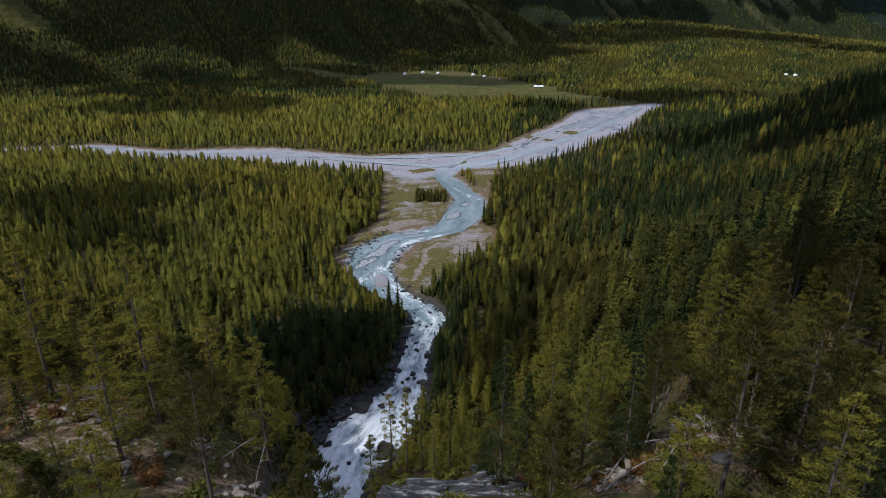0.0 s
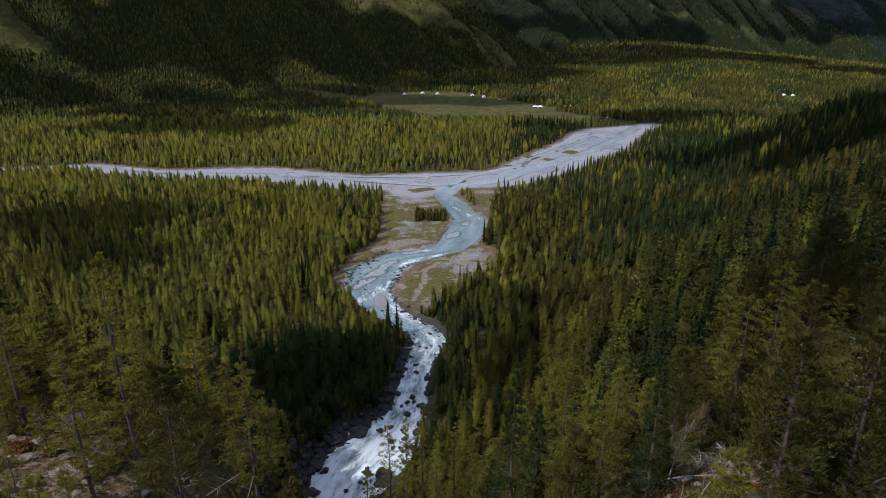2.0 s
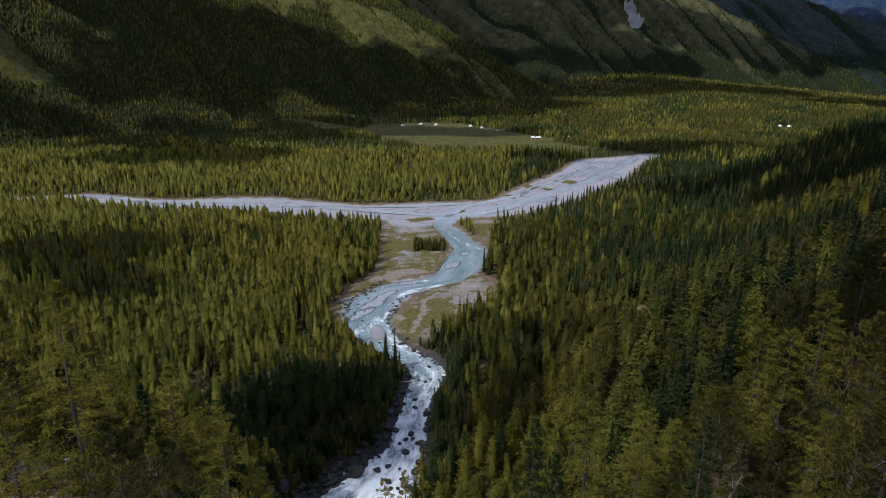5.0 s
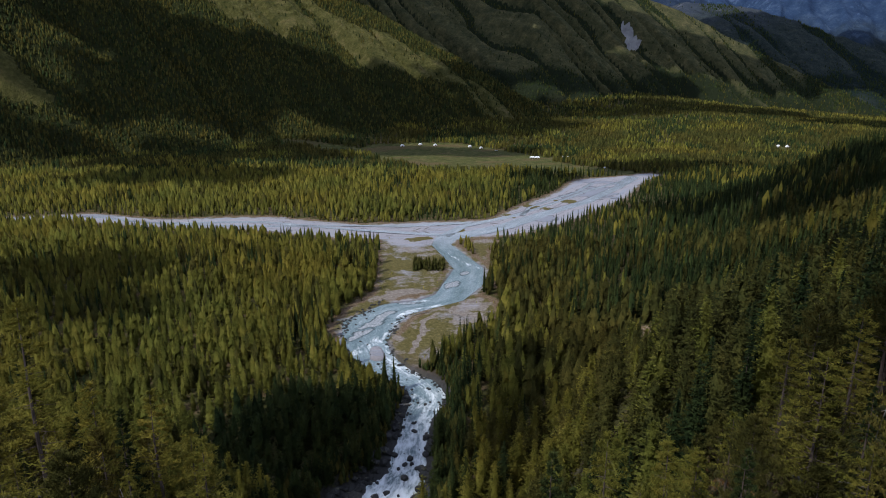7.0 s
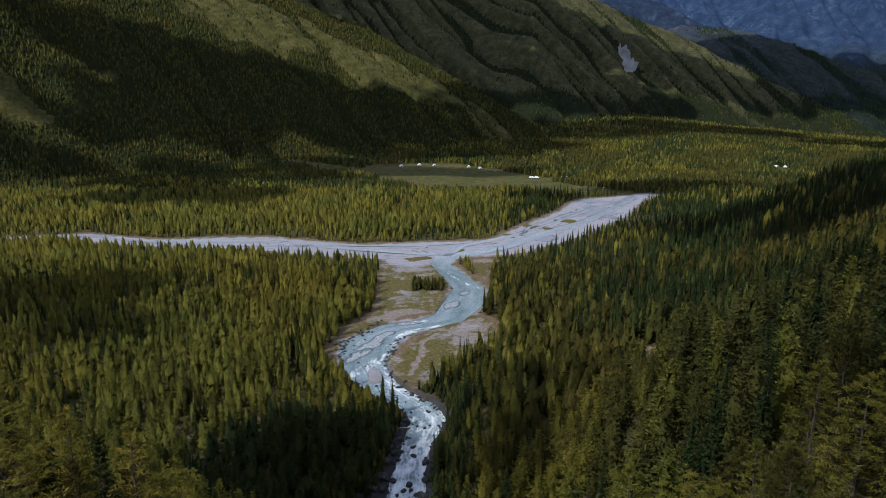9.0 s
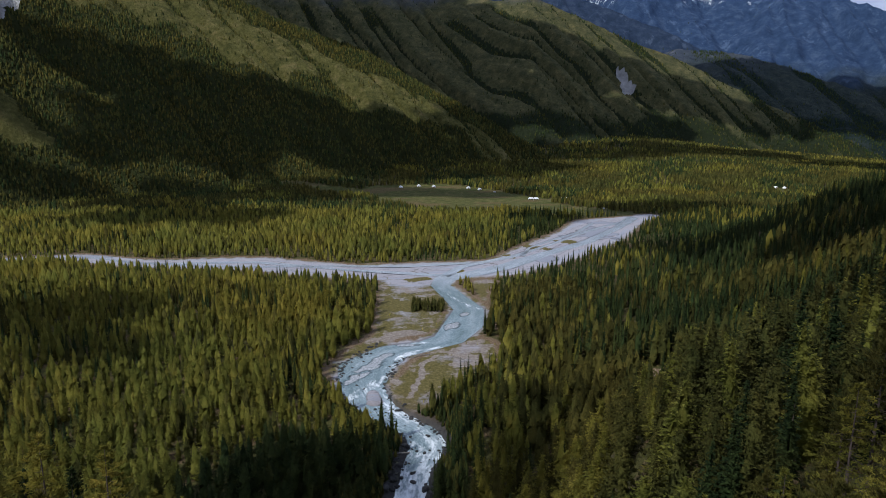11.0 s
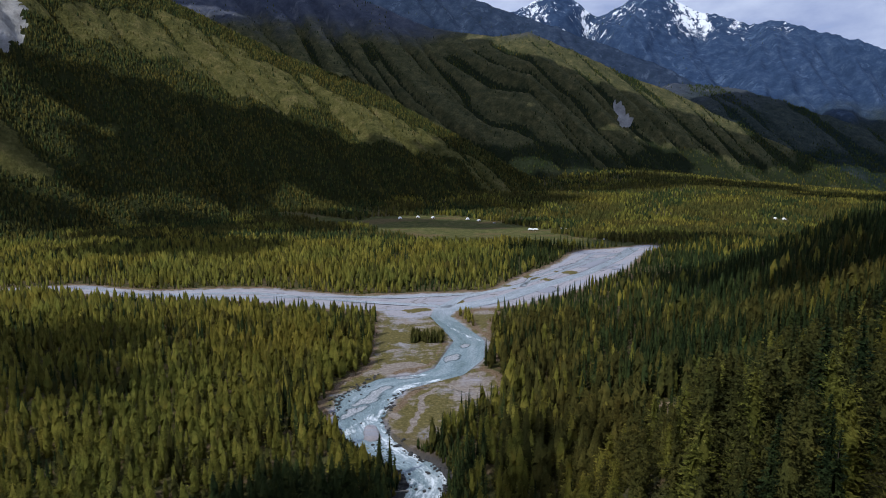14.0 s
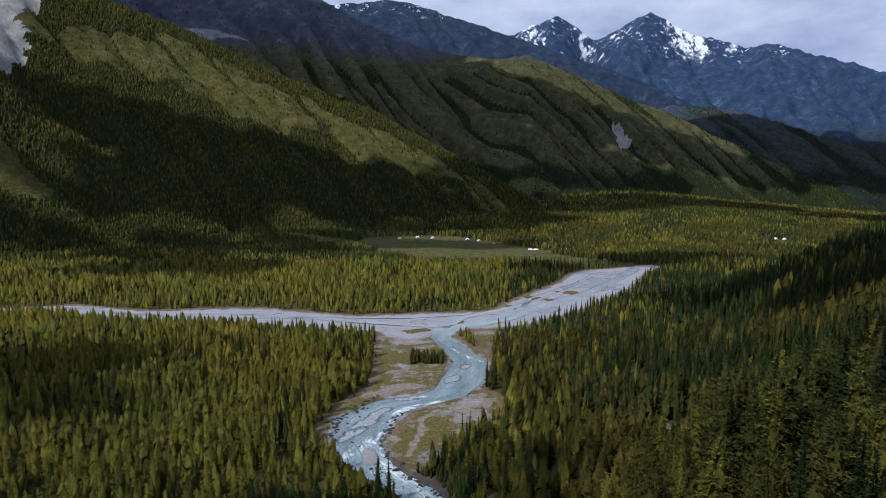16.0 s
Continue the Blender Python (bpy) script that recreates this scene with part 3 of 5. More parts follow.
def ground_z(x, y):
    x, y = np.asarray(x, float), np.asarray(y, float)
    floor = np.where(y > 500, 0.02 * (y - 500), 0) + 3.0 * fbm(x, y, 90, 3, 3)
    along = y - 0.42 * np.maximum(x - 10, 0) - 0.15 * np.maximum(-x - 20, 0)
    brink, shoulder = np.interp(along, NEAR_Y, NEAR_Z), np.interp(along, NEAR_Y, SHOULDER_Z)
    rise = np.interp(y - 0.75 * np.maximum(x - 10, 0), RISE_Y, RISE_Z)
    near = brink + (shoulder - brink) * smooth(x, -19, -34) + (rise - brink) * smooth(x, 12, 52) + 7 * fbm(x, y, 26, 4, 5)
    near = near - 13 * smooth(np.abs(x + 11.5 + 0.2 * (y - 46)), 8, 3) * smooth(y, 41, 50)
    side = 0.47 * (0.89 * (x - 50) - 0.455 * (y - 220)) + 14 * fbm(x, y, 120, 4, 7)
    side = side * smooth(y, 1050, 540) - 40 * smooth(y, 620, 1050)
    h = smax(smax(floor, near, 10), side, 16)
    # valley side beneath the mountains
    h = h + (0.10 + 0.05 * fbm(x, y, 300, 2, 15)) * np.maximum(0, y - 1120) * smooth(x, 1500, 400)
    h = h - 60 * smooth(x, 900, 1700) * smooth(y, 1600, 2600)
    s = water_d(x, y)
    zr = river_z(y)
    ragged = s + (2.6 * fbm(x, y, 9, 3, 19) + 1.0) * smooth(y, 340, 270)
    bank = np.where(ragged > 0, ragged * (0.25 + 2.75 * smooth(y, 310, 215)), ragged * 0.35)
    h = smin(h, zr - 0.2 + bank, 1.5)
    g = gravel_d(x, y)
    flat = zr + 0.25 + 0.5 * fbm(x, y, 14, 3, 11)
    h = h + (np.minimum(flat, h) - h) * smooth(g, 6, -2)
    isle = strand(x, y, TONGUE) + 3.0 * fbm(x, y, 8, 3, 23)
    h = h + (zr + 0.15 + 0.5 * fbm(x, y, 3, 3, 25) - h) * smooth(isle, 1.6, -1.6)
    return h + (0.9 * fbm(x, y, 7, 3, 13)) * smooth(s, 1, 8) * smooth(g, -1, 6)


def graded(stops):
    out = []
    for a, b, s0, s1 in stops:
        v = a
        while v < b - 1e-6:
            out.append(v)
            v += s0 + (s1 - s0) * (v - a) / (b - a)
    return np.array(out + [stops[-1][1]])


def build_ground():
    xs = np.concatenate([-graded([(130, 450, 2.6, 9), (450, 3200, 9, 120)])[::-1], graded([(-127.6, -62, 2.6, 2.6), (-62, 42, 1.5, 1.5), (42, 130, 2.6, 2.6), (130, 320, 2.6, 6), (320, 3400, 6, 120)])])
    ys = graded([(-420, 10, 40, 4), (10, 240, 2.9, 2.7), (240, 400, 1.6, 1.7), (400, 560, 1.9, 2.9), (560, 900, 2.9, 7), (900, 4700, 7, 130)])
    X, Y = np.meshgrid(xs, ys, indexing="ij")
    Z = ground_z(X, Y)
    me = make_mesh("ground", np.stack([X, Y, Z], -1).reshape(-1, 3), grid_faces(len(xs), len(ys)), [M_GROUND], soft=True)
    put_attr(me, "gravel", gravel_d(X, Y))
    put_attr(me, "water", np.maximum(water_d(X, Y), -strand(X, Y, TONGUE)))
    ragged = 2.3 * fbm(X, Y, 13, 5, 27, 0.66)
    put_attr(me, "stony", np.maximum(smooth(oval(X, Y, STONY) + ragged, 1.15, 0.75), smooth(strand(X, Y, TRAIL), 0.9, 0.1)))
    put_attr(me, "grassy", smooth(oval(X, Y, GRASSY) + ragged, 1.15, 0.7) * smooth(strand(X, Y, TRAIL), 0.2, 1.2))
    put_attr(me, "damp", oval(X, Y, DAMP) + 0.6 * ragged)
    put_attr(me, "soil", smooth(oval(X, Y, SOIL) + 1.5 * fbm(X, Y, 7, 3, 28), 1.2, 0.6))
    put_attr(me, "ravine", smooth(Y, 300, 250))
    run, side = stream_way(X, Y, FLATS[0])
    put_attr(me, "run", run)
    put_attr(me, "side", side)
    put_attr(me, "meadow", smooth(meadow_d(X, Y), 12, -12))
    turf = np.maximum(smooth(strand(X, Y, BARS[0]), 6, -8) * smooth(Y, 515, 480), np.maximum(smooth(strand(X, Y, BARS[1]), 4, -6), smooth(strand(X, Y, BARS[2]), 8, 0)))
    turf = np.maximum(turf, 2.2 * smooth(oval(X, Y, GRASSY) + ragged, 1.15, 0.7))
    put_attr(me, "turf", 0.42 * turf + 0.40 * smooth(gravel_d(X, Y), -11, 0))
    tagged(new("ground", me), "forest floor of moss, litter and pale gravel flats", "ground", kind="structure")


build_ground()


def resample(pts, gap):
    P = np.array(pts, float)
    seg = np.hypot(*(P[1:, :2] - P[:-1, :2]).T)
    s = np.concatenate([[0], np.cumsum(seg)])
    q = np.linspace(0, s[-1], max(2, int(s[-1] / gap)))
    out = np.stack([np.interp(q, s, P[:, k]) for k in range(P.shape[1])], 1)
    w = max(1, int(8 / gap))
    ker = np.hanning(2 * w + 3)[1:-1]
    ker /= ker.sum()
    pad = np.concatenate([np.repeat(out[:1], w, 0), out, np.repeat(out[-1:], w, 0)])
    return q, np.stack([np.convolve(pad[:, k], ker, "valid") for k in range(out.shape[1])], 1)


def build_water(name, pts, gap, across, label):
    q, P = resample(pts, gap)
    T = np.gradient(P[:, :2], axis=0)
    T /= np.linalg.norm(T, axis=1)[:, None]
    Nn = np.stack([T[:, 1], -T[:, 0]], 1)
    v = np.linspace(-1, 1, across)
    W = (P[:, 2] + (2.6 if across > 10 else 1.3))[:, None] * v
    X, Y = P[:, 0:1] + Nn[:, 0:1] * W, P[:, 1:2] + Nn[:, 1:2] * W
    rapid = np.interp(Y, (150, 200, 262, 300, 330, 400, 520, 800), (0.98, 0.86, 0.60, 0.50, 0.44, 0.30, 0.40, 0.42))
    for line in CHURN:
        rapid = np.maximum(rapid, 0.72 * smooth(strand(X, Y, line) + 5 * fbm(X, Y, 8, 4, 29, 0.6), 4.5, -2.0))
    Z = river_z(Y) - 0.3 + (fbm(q[:, None] * 0.6 + 0 * W, W, 2.2, 3, 21)) * 1.5 * smooth(rapid, 0.45, 0.95) * (1 - np.abs(v) ** 4)
    me = make_mesh(name, np.stack([X, Y, Z], -1).reshape(-1, 3), grid_faces(len(q), across), [M_WATER], soft=True)
    put_attr(me, "rapid", rapid)
    put_attr(me, "shoal", np.minimum.reduce([strand(X, Y, b) for b in SHOALS]) + 6.5 * fbm(X, Y, 7, 4, 33, 0.62))
    put_attr(me, "pale", np.full_like(Y, 0.9) if across < 10 else 0.8 * smooth(Y, 470, 530))
    uv = np.stack([q[:, None] + 0 * W, W], -1).reshape(-1, 2)
    idx = np.empty(len(me.loops), np.int32)
    me.loops.foreach_get("vertex_index", idx)
    me.uv_layers.new(name="flow").data.foreach_set("uv", uv[idx].astype(np.float32).ravel())
    tagged(new(name, me), label, "river", kind="structure")


build_water("water", STREAM, 0.9, 37, "milky turquoise river breaking into white rapids")
for line in BRAIDS:
    build_water("water", line, 2.0, 7, "shallow pale braid of glacial river on gravel")


# ---- mountains ----
def build_mountain(name, crest, fall, front, back, slope, gap, rows, seed, rib, material, label, wood, scars=(), hollows=0.0, concave=0.2, lean=-0.5, gully=False):
    """A crest line (x, y, z), the way its face falls, its reach in front and behind, and ribs that run aslant down the face."""
    q, P = resample(crest, gap)
    f = Vector(fall).normalized()
    t = np.concatenate([-np.linspace(1, 0, rows // 4, endpoint=False) ** 1.4 * back, np.linspace(0, 1, rows) ** 1.2 * front])
    U, T = np.meshgrid(q, t, indexing="ij")
    shift = 90 * fbm(U, T, 330, 3, seed)
    X = P[:, 0:1] + f.x * T
    Y = P[:, 1:2] + f.y * T
    a = np.abs(T)
    drop = slope * (a - concave * a * a / (front * 2)) * np.where(T < 0, 1.15, 1)
    wave = fbm(U + shift + lean * T + 26 * fbm(U, T, 60, 3, seed + 21), T * 0.16, rib[0], 4, seed + 3, 0.42)
    if gully:
        wave = 0.85 * wave + 0.13 * np.sin(math.pi * (U + 1.5 * shift + lean * T) / rib[0])
    # rounded ribs between sharp gullies, or sharp aretes
    ridged = np.minimum(np.abs(wave) * 2.2, 0.34) - 0.16 if gully else 0.22 - np.abs(wave) * 1.9
    amp = rib[1] * smooth(a, 5, 200)
    Z = P[:, 2:3] - drop + amp * ridged + rib[2] * fbm(U, T, 80, 5, seed + 9) * smooth(a, -10, 60)
    Z = Z + rib[2] * 0.7 * fbm(U, 0 * U, 45, 4, seed + 5, 0.6)
    me = make_mesh(name, np.stack([X, Y, Z], -1).reshape(-1, 3), grid_faces(*U.shape)[:, ::-1] if f.y < 0 else grid_faces(*U.shape), [material], soft=True)
    W = np.clip(wood(X, Y, Z, ridged, a), 0, 1)
    put_attr(me, "wood", W)
    S = np.zeros_like(X)
    for sx, sz, rx, rz, tip in scars:
        dx = (X - sx) / rx + tip * (Z - sz) / rz
        d = np.hypot(dx, (Z - sz) / rz) + 2.6 * fbm(X, Z * 0.6, rx * 1.0, 5, seed + 13, 0.66)
        S = np.maximum(S, smooth(d, 1.15, 0.8) * (T > -5))
    put_attr(me, "scar", S)
    if hollows:
        put_attr(me, "hollow", hollows * -ridged + 0 * U)
    tagged(new(name, me), label, "mountain", kind="structure")
    return X, Y, Z, np.where(S > 0.3, 0, W) * (T > -20), P


def wood_spur(X, Y, Z, ridged, a):
    foot = 215 + 60 * smooth(X, -300, -800) - 70 * smooth(X, -150, 50) + 160 * fbm(X, Y, 140, 3, 32)
    crest = 62 + 90 * fbm(X, Y, 90, 3, 34) + 120 * smooth(X, -700, -900)
    meadow = smooth(np.hypot((X + 712) / 80, (Y - 1080) / 30) + 1.6 * fbm(X, Y, 50, 4, 35), 1.1, 0.8)
    return smooth(a, foot - 15, foot + 25) * 0.9 + 0.75 * smooth(a, crest + 22, crest - 10) + 0.7 * smooth(-ridged, 0.04, 0.13) + 0.9 * fbm(X, Y, 60, 4, 31) + 0.06 - 2.0 * meadow


def wood_ribs(X, Y, Z, ridged, a):
    return smooth(Z, 230, 120) * 0.7 + 0.9 * smooth(-ridged, 0.0, 0.09) * smooth(Z, 620, 470) + 1.1 * fbm(X, Y, 110, 5, 37)


def wood_low(X, Y, Z, ridged, a):
    return smooth(Z, 330, 120) * 0.8 + 0.8 * fbm(X, Y, 260, 4, 41) - 0.1


SPUR = build_mountain("mountain_spur", [(-1500, 1050, 760), (-1150, 1380, 690), (-864, 1708, 592), (-733, 1741, 558), (-538, 1734, 462), (-385, 1724, 394), (-184, 1681, 320), (38, 1591, 192), (170, 1506, 114), (330, 1400, 0)],
                      (0.3, -1), 1000, 500, 0.80, 7, 130, 51, (115, 85, 22), M_SPUR, "grassy mountain spur with larch woods in gullies and a pale scar", wood_spur, [(-935, 450, 48, 130, 0.7), (-890, 372, 40, 110, 0.7)], lean=-0.95, gully=True)
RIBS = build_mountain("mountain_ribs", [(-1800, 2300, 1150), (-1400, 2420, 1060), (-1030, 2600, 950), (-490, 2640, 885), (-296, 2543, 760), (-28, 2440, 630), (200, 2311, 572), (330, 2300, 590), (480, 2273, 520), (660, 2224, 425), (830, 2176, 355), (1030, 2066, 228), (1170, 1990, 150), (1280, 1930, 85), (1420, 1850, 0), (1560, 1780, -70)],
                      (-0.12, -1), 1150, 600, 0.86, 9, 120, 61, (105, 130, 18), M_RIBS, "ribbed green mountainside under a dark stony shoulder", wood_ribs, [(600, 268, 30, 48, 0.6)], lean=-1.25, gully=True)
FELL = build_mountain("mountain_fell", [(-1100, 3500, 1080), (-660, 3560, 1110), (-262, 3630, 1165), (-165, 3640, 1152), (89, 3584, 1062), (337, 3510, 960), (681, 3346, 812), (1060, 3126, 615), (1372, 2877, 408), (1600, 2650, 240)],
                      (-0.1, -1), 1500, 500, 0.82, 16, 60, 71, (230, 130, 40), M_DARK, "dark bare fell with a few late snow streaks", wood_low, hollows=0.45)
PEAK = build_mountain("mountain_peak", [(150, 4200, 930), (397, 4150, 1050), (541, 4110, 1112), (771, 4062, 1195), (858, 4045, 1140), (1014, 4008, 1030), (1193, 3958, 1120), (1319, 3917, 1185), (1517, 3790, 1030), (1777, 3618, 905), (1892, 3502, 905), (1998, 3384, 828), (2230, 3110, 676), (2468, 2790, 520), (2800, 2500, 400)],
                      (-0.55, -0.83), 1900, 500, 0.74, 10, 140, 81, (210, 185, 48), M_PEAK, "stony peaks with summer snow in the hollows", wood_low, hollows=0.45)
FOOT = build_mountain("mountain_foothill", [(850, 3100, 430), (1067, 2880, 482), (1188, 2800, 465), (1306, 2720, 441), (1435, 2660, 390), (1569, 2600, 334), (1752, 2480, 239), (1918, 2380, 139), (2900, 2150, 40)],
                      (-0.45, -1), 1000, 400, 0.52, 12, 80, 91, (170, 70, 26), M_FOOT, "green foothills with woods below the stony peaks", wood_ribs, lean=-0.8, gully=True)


# ---- trees ----
def profile(style, f):
    if style == "larch":
        return (1 - f) ** 0.5 * min(1, 0.55 + f * 1.6) + 0.01
    if style == "pine":
        return (1 - f ** 1.7) ** 0.75 * min(1, 0.5 + f * 1.8) * 0.95 + 0.05
    return (1 - f) ** 0.9 * min(1, 0.6 + f * 5) + 0.02


def crown_arrays(rng, style, h, base, rad, boughs, sprays, blade=0.3, tufts=2):
    """Boughs all up the stem; with sprays each bough carries tufts of needles, without it is one pointed flake."""
    V, F = [], []
    for i in range(boughs):
        f = min(((i + rng.random()) / boughs) ** 1.12, 0.985)
        z = base + (h - base) * f
        R = rad * profile(style, f)
        az = i * 2.39996 + rng.uniform(-0.5, 0.5)
        L = R * rng.uniform(0.45, 1.3)
        dz = {"larch": rng.uniform(-0.30, 0.08), "pine": rng.uniform(-0.05, 0.32), "spruce": rng.uniform(-0.5, -0.15)}[style] * L
        c, s = math.cos(az), math.sin(az)
        if not sprays:
            # loose tufts along the bough
            for j in range(tufts):
                t = 0.42 + 0.66 * (j + rng.random()) / tufts
                across = rng.uniform(-0.32, 0.32) * L
                px, py, pz = t * L * c - across * s, t * L * s + across * c, z + dz * t + rng.uniform(-0.2, 0.2)
                size = blade * rng.uniform(0.6, 1.35) * (0.40 + 0.60 * (1 - f))
                a2, up = az + rng.uniform(-1.3, 1.3), rng.uniform(-0.5, 0.6)
                tx, ty = math.cos(a2) * size, math.sin(a2) * size
                wx, wy, wz = -math.sin(a2) * size * 0.42, math.cos(a2) * size * 0.42, rng.uniform(-0.3, 0.3) * size
                k = len(V)
                V += [(px - 0.5 * tx + wx, py - 0.5 * ty + wy, pz - 0.4 * up * size + wz), (px - 0.5 * tx - wx, py - 0.5 * ty - wy, pz - 0.4 * up * size - wz), (px + tx, py + ty, pz + up * size)]
                F += [(k, k + 1, k + 2)]
            continue
        for j in range(sprays):
            t = 0.3 + 0.72 * ((j + rng.random()) / sprays) ** 0.75
            side = rng.uniform(-1, 1) * (0.30 * L * (1.25 - t) + 0.08)
            px, py, pz = t * L * c - side * s, t * L * s + side * c, z + dz * t ** 1.3 + rng.uniform(-0.12, 0.12)
            size = blade * rng.uniform(0.7, 1.3)
            for m in range(3):
                a2 = az + rng.uniform(-1.9, 1.9)
                up = rng.uniform(-0.3, 0.8) if style != "pine" else rng.uniform(0.1, 1.4)
                ex, ey, ez = math.cos(a2) * size, math.sin(a2) * size, up * size
                wx, wy, wz = -math.sin(a2) * size * 0.2, math.cos(a2) * size * 0.2, rng.uniform(-0.2, 0.2) * size
                k = len(V)
                V += [(px - 0.3 * ex + wx, py - 0.3 * ey + wy, pz - 0.3 * ez + wz), (px - 0.3 * ex - wx, py - 0.3 * ey - wy, pz - 0.3 * ez - wz), (px + 1.2 * ex, py + 1.2 * ey, pz + 1.2 * ez)]
                F += [(k, k + 1, k + 2)]
    if not sprays:
        # leader shoot
        k = len(V)
        r = 0.04 * rad + 0.05
        V += [(r, 0, h * 0.9), (-r * 0.5, r * 0.87, h * 0.9), (-r * 0.5, -r * 0.87, h * 0.9), (0, 0, h * 1.01)]
        F += [(k, k + 1, k + 3), (k + 1, k + 2, k + 3), (k + 2, k, k + 3)]
    return np.array(V), np.array(F)


def tube(V, F, path, radii, sides):
    k0 = len(V)
    for (x, y, z), r in zip(path, radii):
        for s in range(sides):
            a = 2 * math.pi * s / sides
            V.append((x + r * math.cos(a), y + r * math.sin(a), z))
    for i in range(len(path) - 1):
        for s in range(sides):
            a, b = k0 + i * sides + s, k0 + i * sides + (s + 1) % sides
            F += [(a, b, b + sides), (a, b + sides, a + sides)]


def trunk_arrays(rng, h, r, sides, joints, boughs=0, rad=2.0, base=2.0, bend=0.25):
    V, F = [], []
    bx, by = rng.uniform(-bend, bend), rng.uniform(-bend, bend)
    path = [(bx * math.sin(3 * i / joints), by * math.sin(2.4 * i / joints), h * i / joints - (0.8 if i == 0 else 0)) for i in range(joints + 1)]
    tube(V, F, path, [r * (1.25 if i == 0 else (1 - 0.93 * i / joints)) for i in range(joints + 1)], sides)
    for b in range(boughs):
        z = rng.uniform(base * 0.55, h * 0.92)
        f = max(0.0, (z - base) / (h - base))
        L, a = rad * (1 - f) * rng.uniform(0.5, 0.95) + 0.3, rng.uniform(0, 6.283)
        k, q = len(V), 0.02 + 0.03 * (1 - f)
        c, s = math.cos(a), math.sin(a)
        V += [(0, 0, z - q), (0, 0, z + q), (-s * q, c * q, z), (L * c, L * s, z + rng.uniform(-0.2, 0.25) * L)]
        F += [(k, k + 2, k + 3), (k + 2, k + 1, k + 3), (k + 1, k, k + 3)]
    return np.array(V), np.array(F)


STYLE_MAT = {"larch": M_LARCH, "pine": M_PINE, "spruce": M_SPRUCE}


def near_kind(style, seed, h, rad, base, boughs, sprays, blade):
    """A tree with its own trunk and crown, to be copied."""
    rng = random.Random(seed)
    top = new(style + "_tree")
    tv, tf = trunk_arrays(rng, h * 0.97, 0.011 * h + 0.03, 8, 8, 34, rad, base)
    cv, cf = crown_arrays(rng, style, h, base, rad, boughs, sprays, blade)
    for part_name, v, f, m in (("trunk", tv, tf, M_BARK), ("crown", cv, cf, STYLE_MAT[style])):
        ob = new(part_name, make_mesh(part_name, v, f, [m]))
        ob.parent = top
    return top


def flat_kind(style, seed, h, rad, base, boughs, blade, sides, rings, plump, tufts):
    rng = random.Random(seed)
    tv, tf = trunk_arrays(rng, h * 0.95, 0.2, 3, 1)
    cv, cf = crown_arrays(rng, style, h, base, rad, boughs, 0, blade, tufts)
    # the dense body of the crown, ragged and uneven
    body, bf = [], []
    for r in range(rings):
        f = (r / rings) ** 0.9
        for k in range(sides):
            a = 6.28319 * (k + 0.5 * (r % 2) + rng.uniform(-0.25, 0.25)) / sides
            R = rad * profile(style, f) * rng.uniform(0.6, 1.1) * plump * (1.0 if r % 2 == 0 or style == "larch" else 0.7)
            body.append((R * math.cos(a), R * math.sin(a), base + (h - base) * (f + rng.uniform(-0.05, 0.03) * 6 / rings - (0.02 if r % 2 == 0 else 0.0))))
    body.append((0, 0, h))
    for r in range(rings - 1):
        for k in range(sides):
            p, q = r * sides + k, r * sides + (k + 1) % sides
            bf += [(p, q, q + sides), (p, q + sides, p + sides)]
    bf += [((rings - 1) * sides + k, (rings - 1) * sides + (k + 1) % sides, rings * sides) for k in range(sides)]
    cv, cf = np.concatenate([cv, body]), np.concatenate([cf, np.array(bf) + len(cv)])
    return outward(np.concatenate([tv, cv]), np.concatenate([tf, cf + len(tv)]), np.concatenate([np.zeros(len(tf), int), np.ones(len(cf), int)]), h, rad, rng)


def outward(V, F, M, h, rad, rng):
    """Needle tufts turned to face out of the crown, shaded with its rounded form."""
    N = np.stack([V[:, 0] / rad, V[:, 1] / rad, 0.25 + 0.7 * (V[:, 2] / h) ** 2], 1)
    N += np.array([[rng.uniform(-0.22, 0.22) for _ in range(3)] for _ in range(len(V))])
    N /= np.linalg.norm(N, axis=1)[:, None] + 1e-6
    P = V[F]
    face = np.cross(P[:, 1] - P[:, 0], P[:, 2] - P[:, 0])
    away = (face * N[F].sum(1)).sum(1) < 0
    F = F.copy()
    F[away] = F[away][:, [0, 2, 1]]
    return V, F, M, N


def spire_kind(seed, h, rad, sides=4):
    """A distant tree: a ragged blunt crown."""
    rng = random.Random(seed)
    V, F = [], []
    for z, r in ((0.08, 0.9), (0.55, 0.85)):
        for k in range(sides):
            a = 2 * math.pi * (k + rng.uniform(-0.3, 0.3)) / sides
            rr = rad * r * rng.uniform(0.7, 1.15)
            V.append((rr * math.cos(a), rr * math.sin(a), h * (z + rng.uniform(-0.06, 0.06))))
    V.append((rng.uniform(-0.1, 0.1) * rad, rng.uniform(-0.1, 0.1) * rad, h))
    for k in range(sides):
        q = (k + 1) % sides
        F += [(k, q, q + sides), (k, q + sides, k + sides), (k + sides, q + sides, 2 * sides)]
    return outward(np.array(V), np.array(F), np.ones(len(F), int), h, rad, rng)


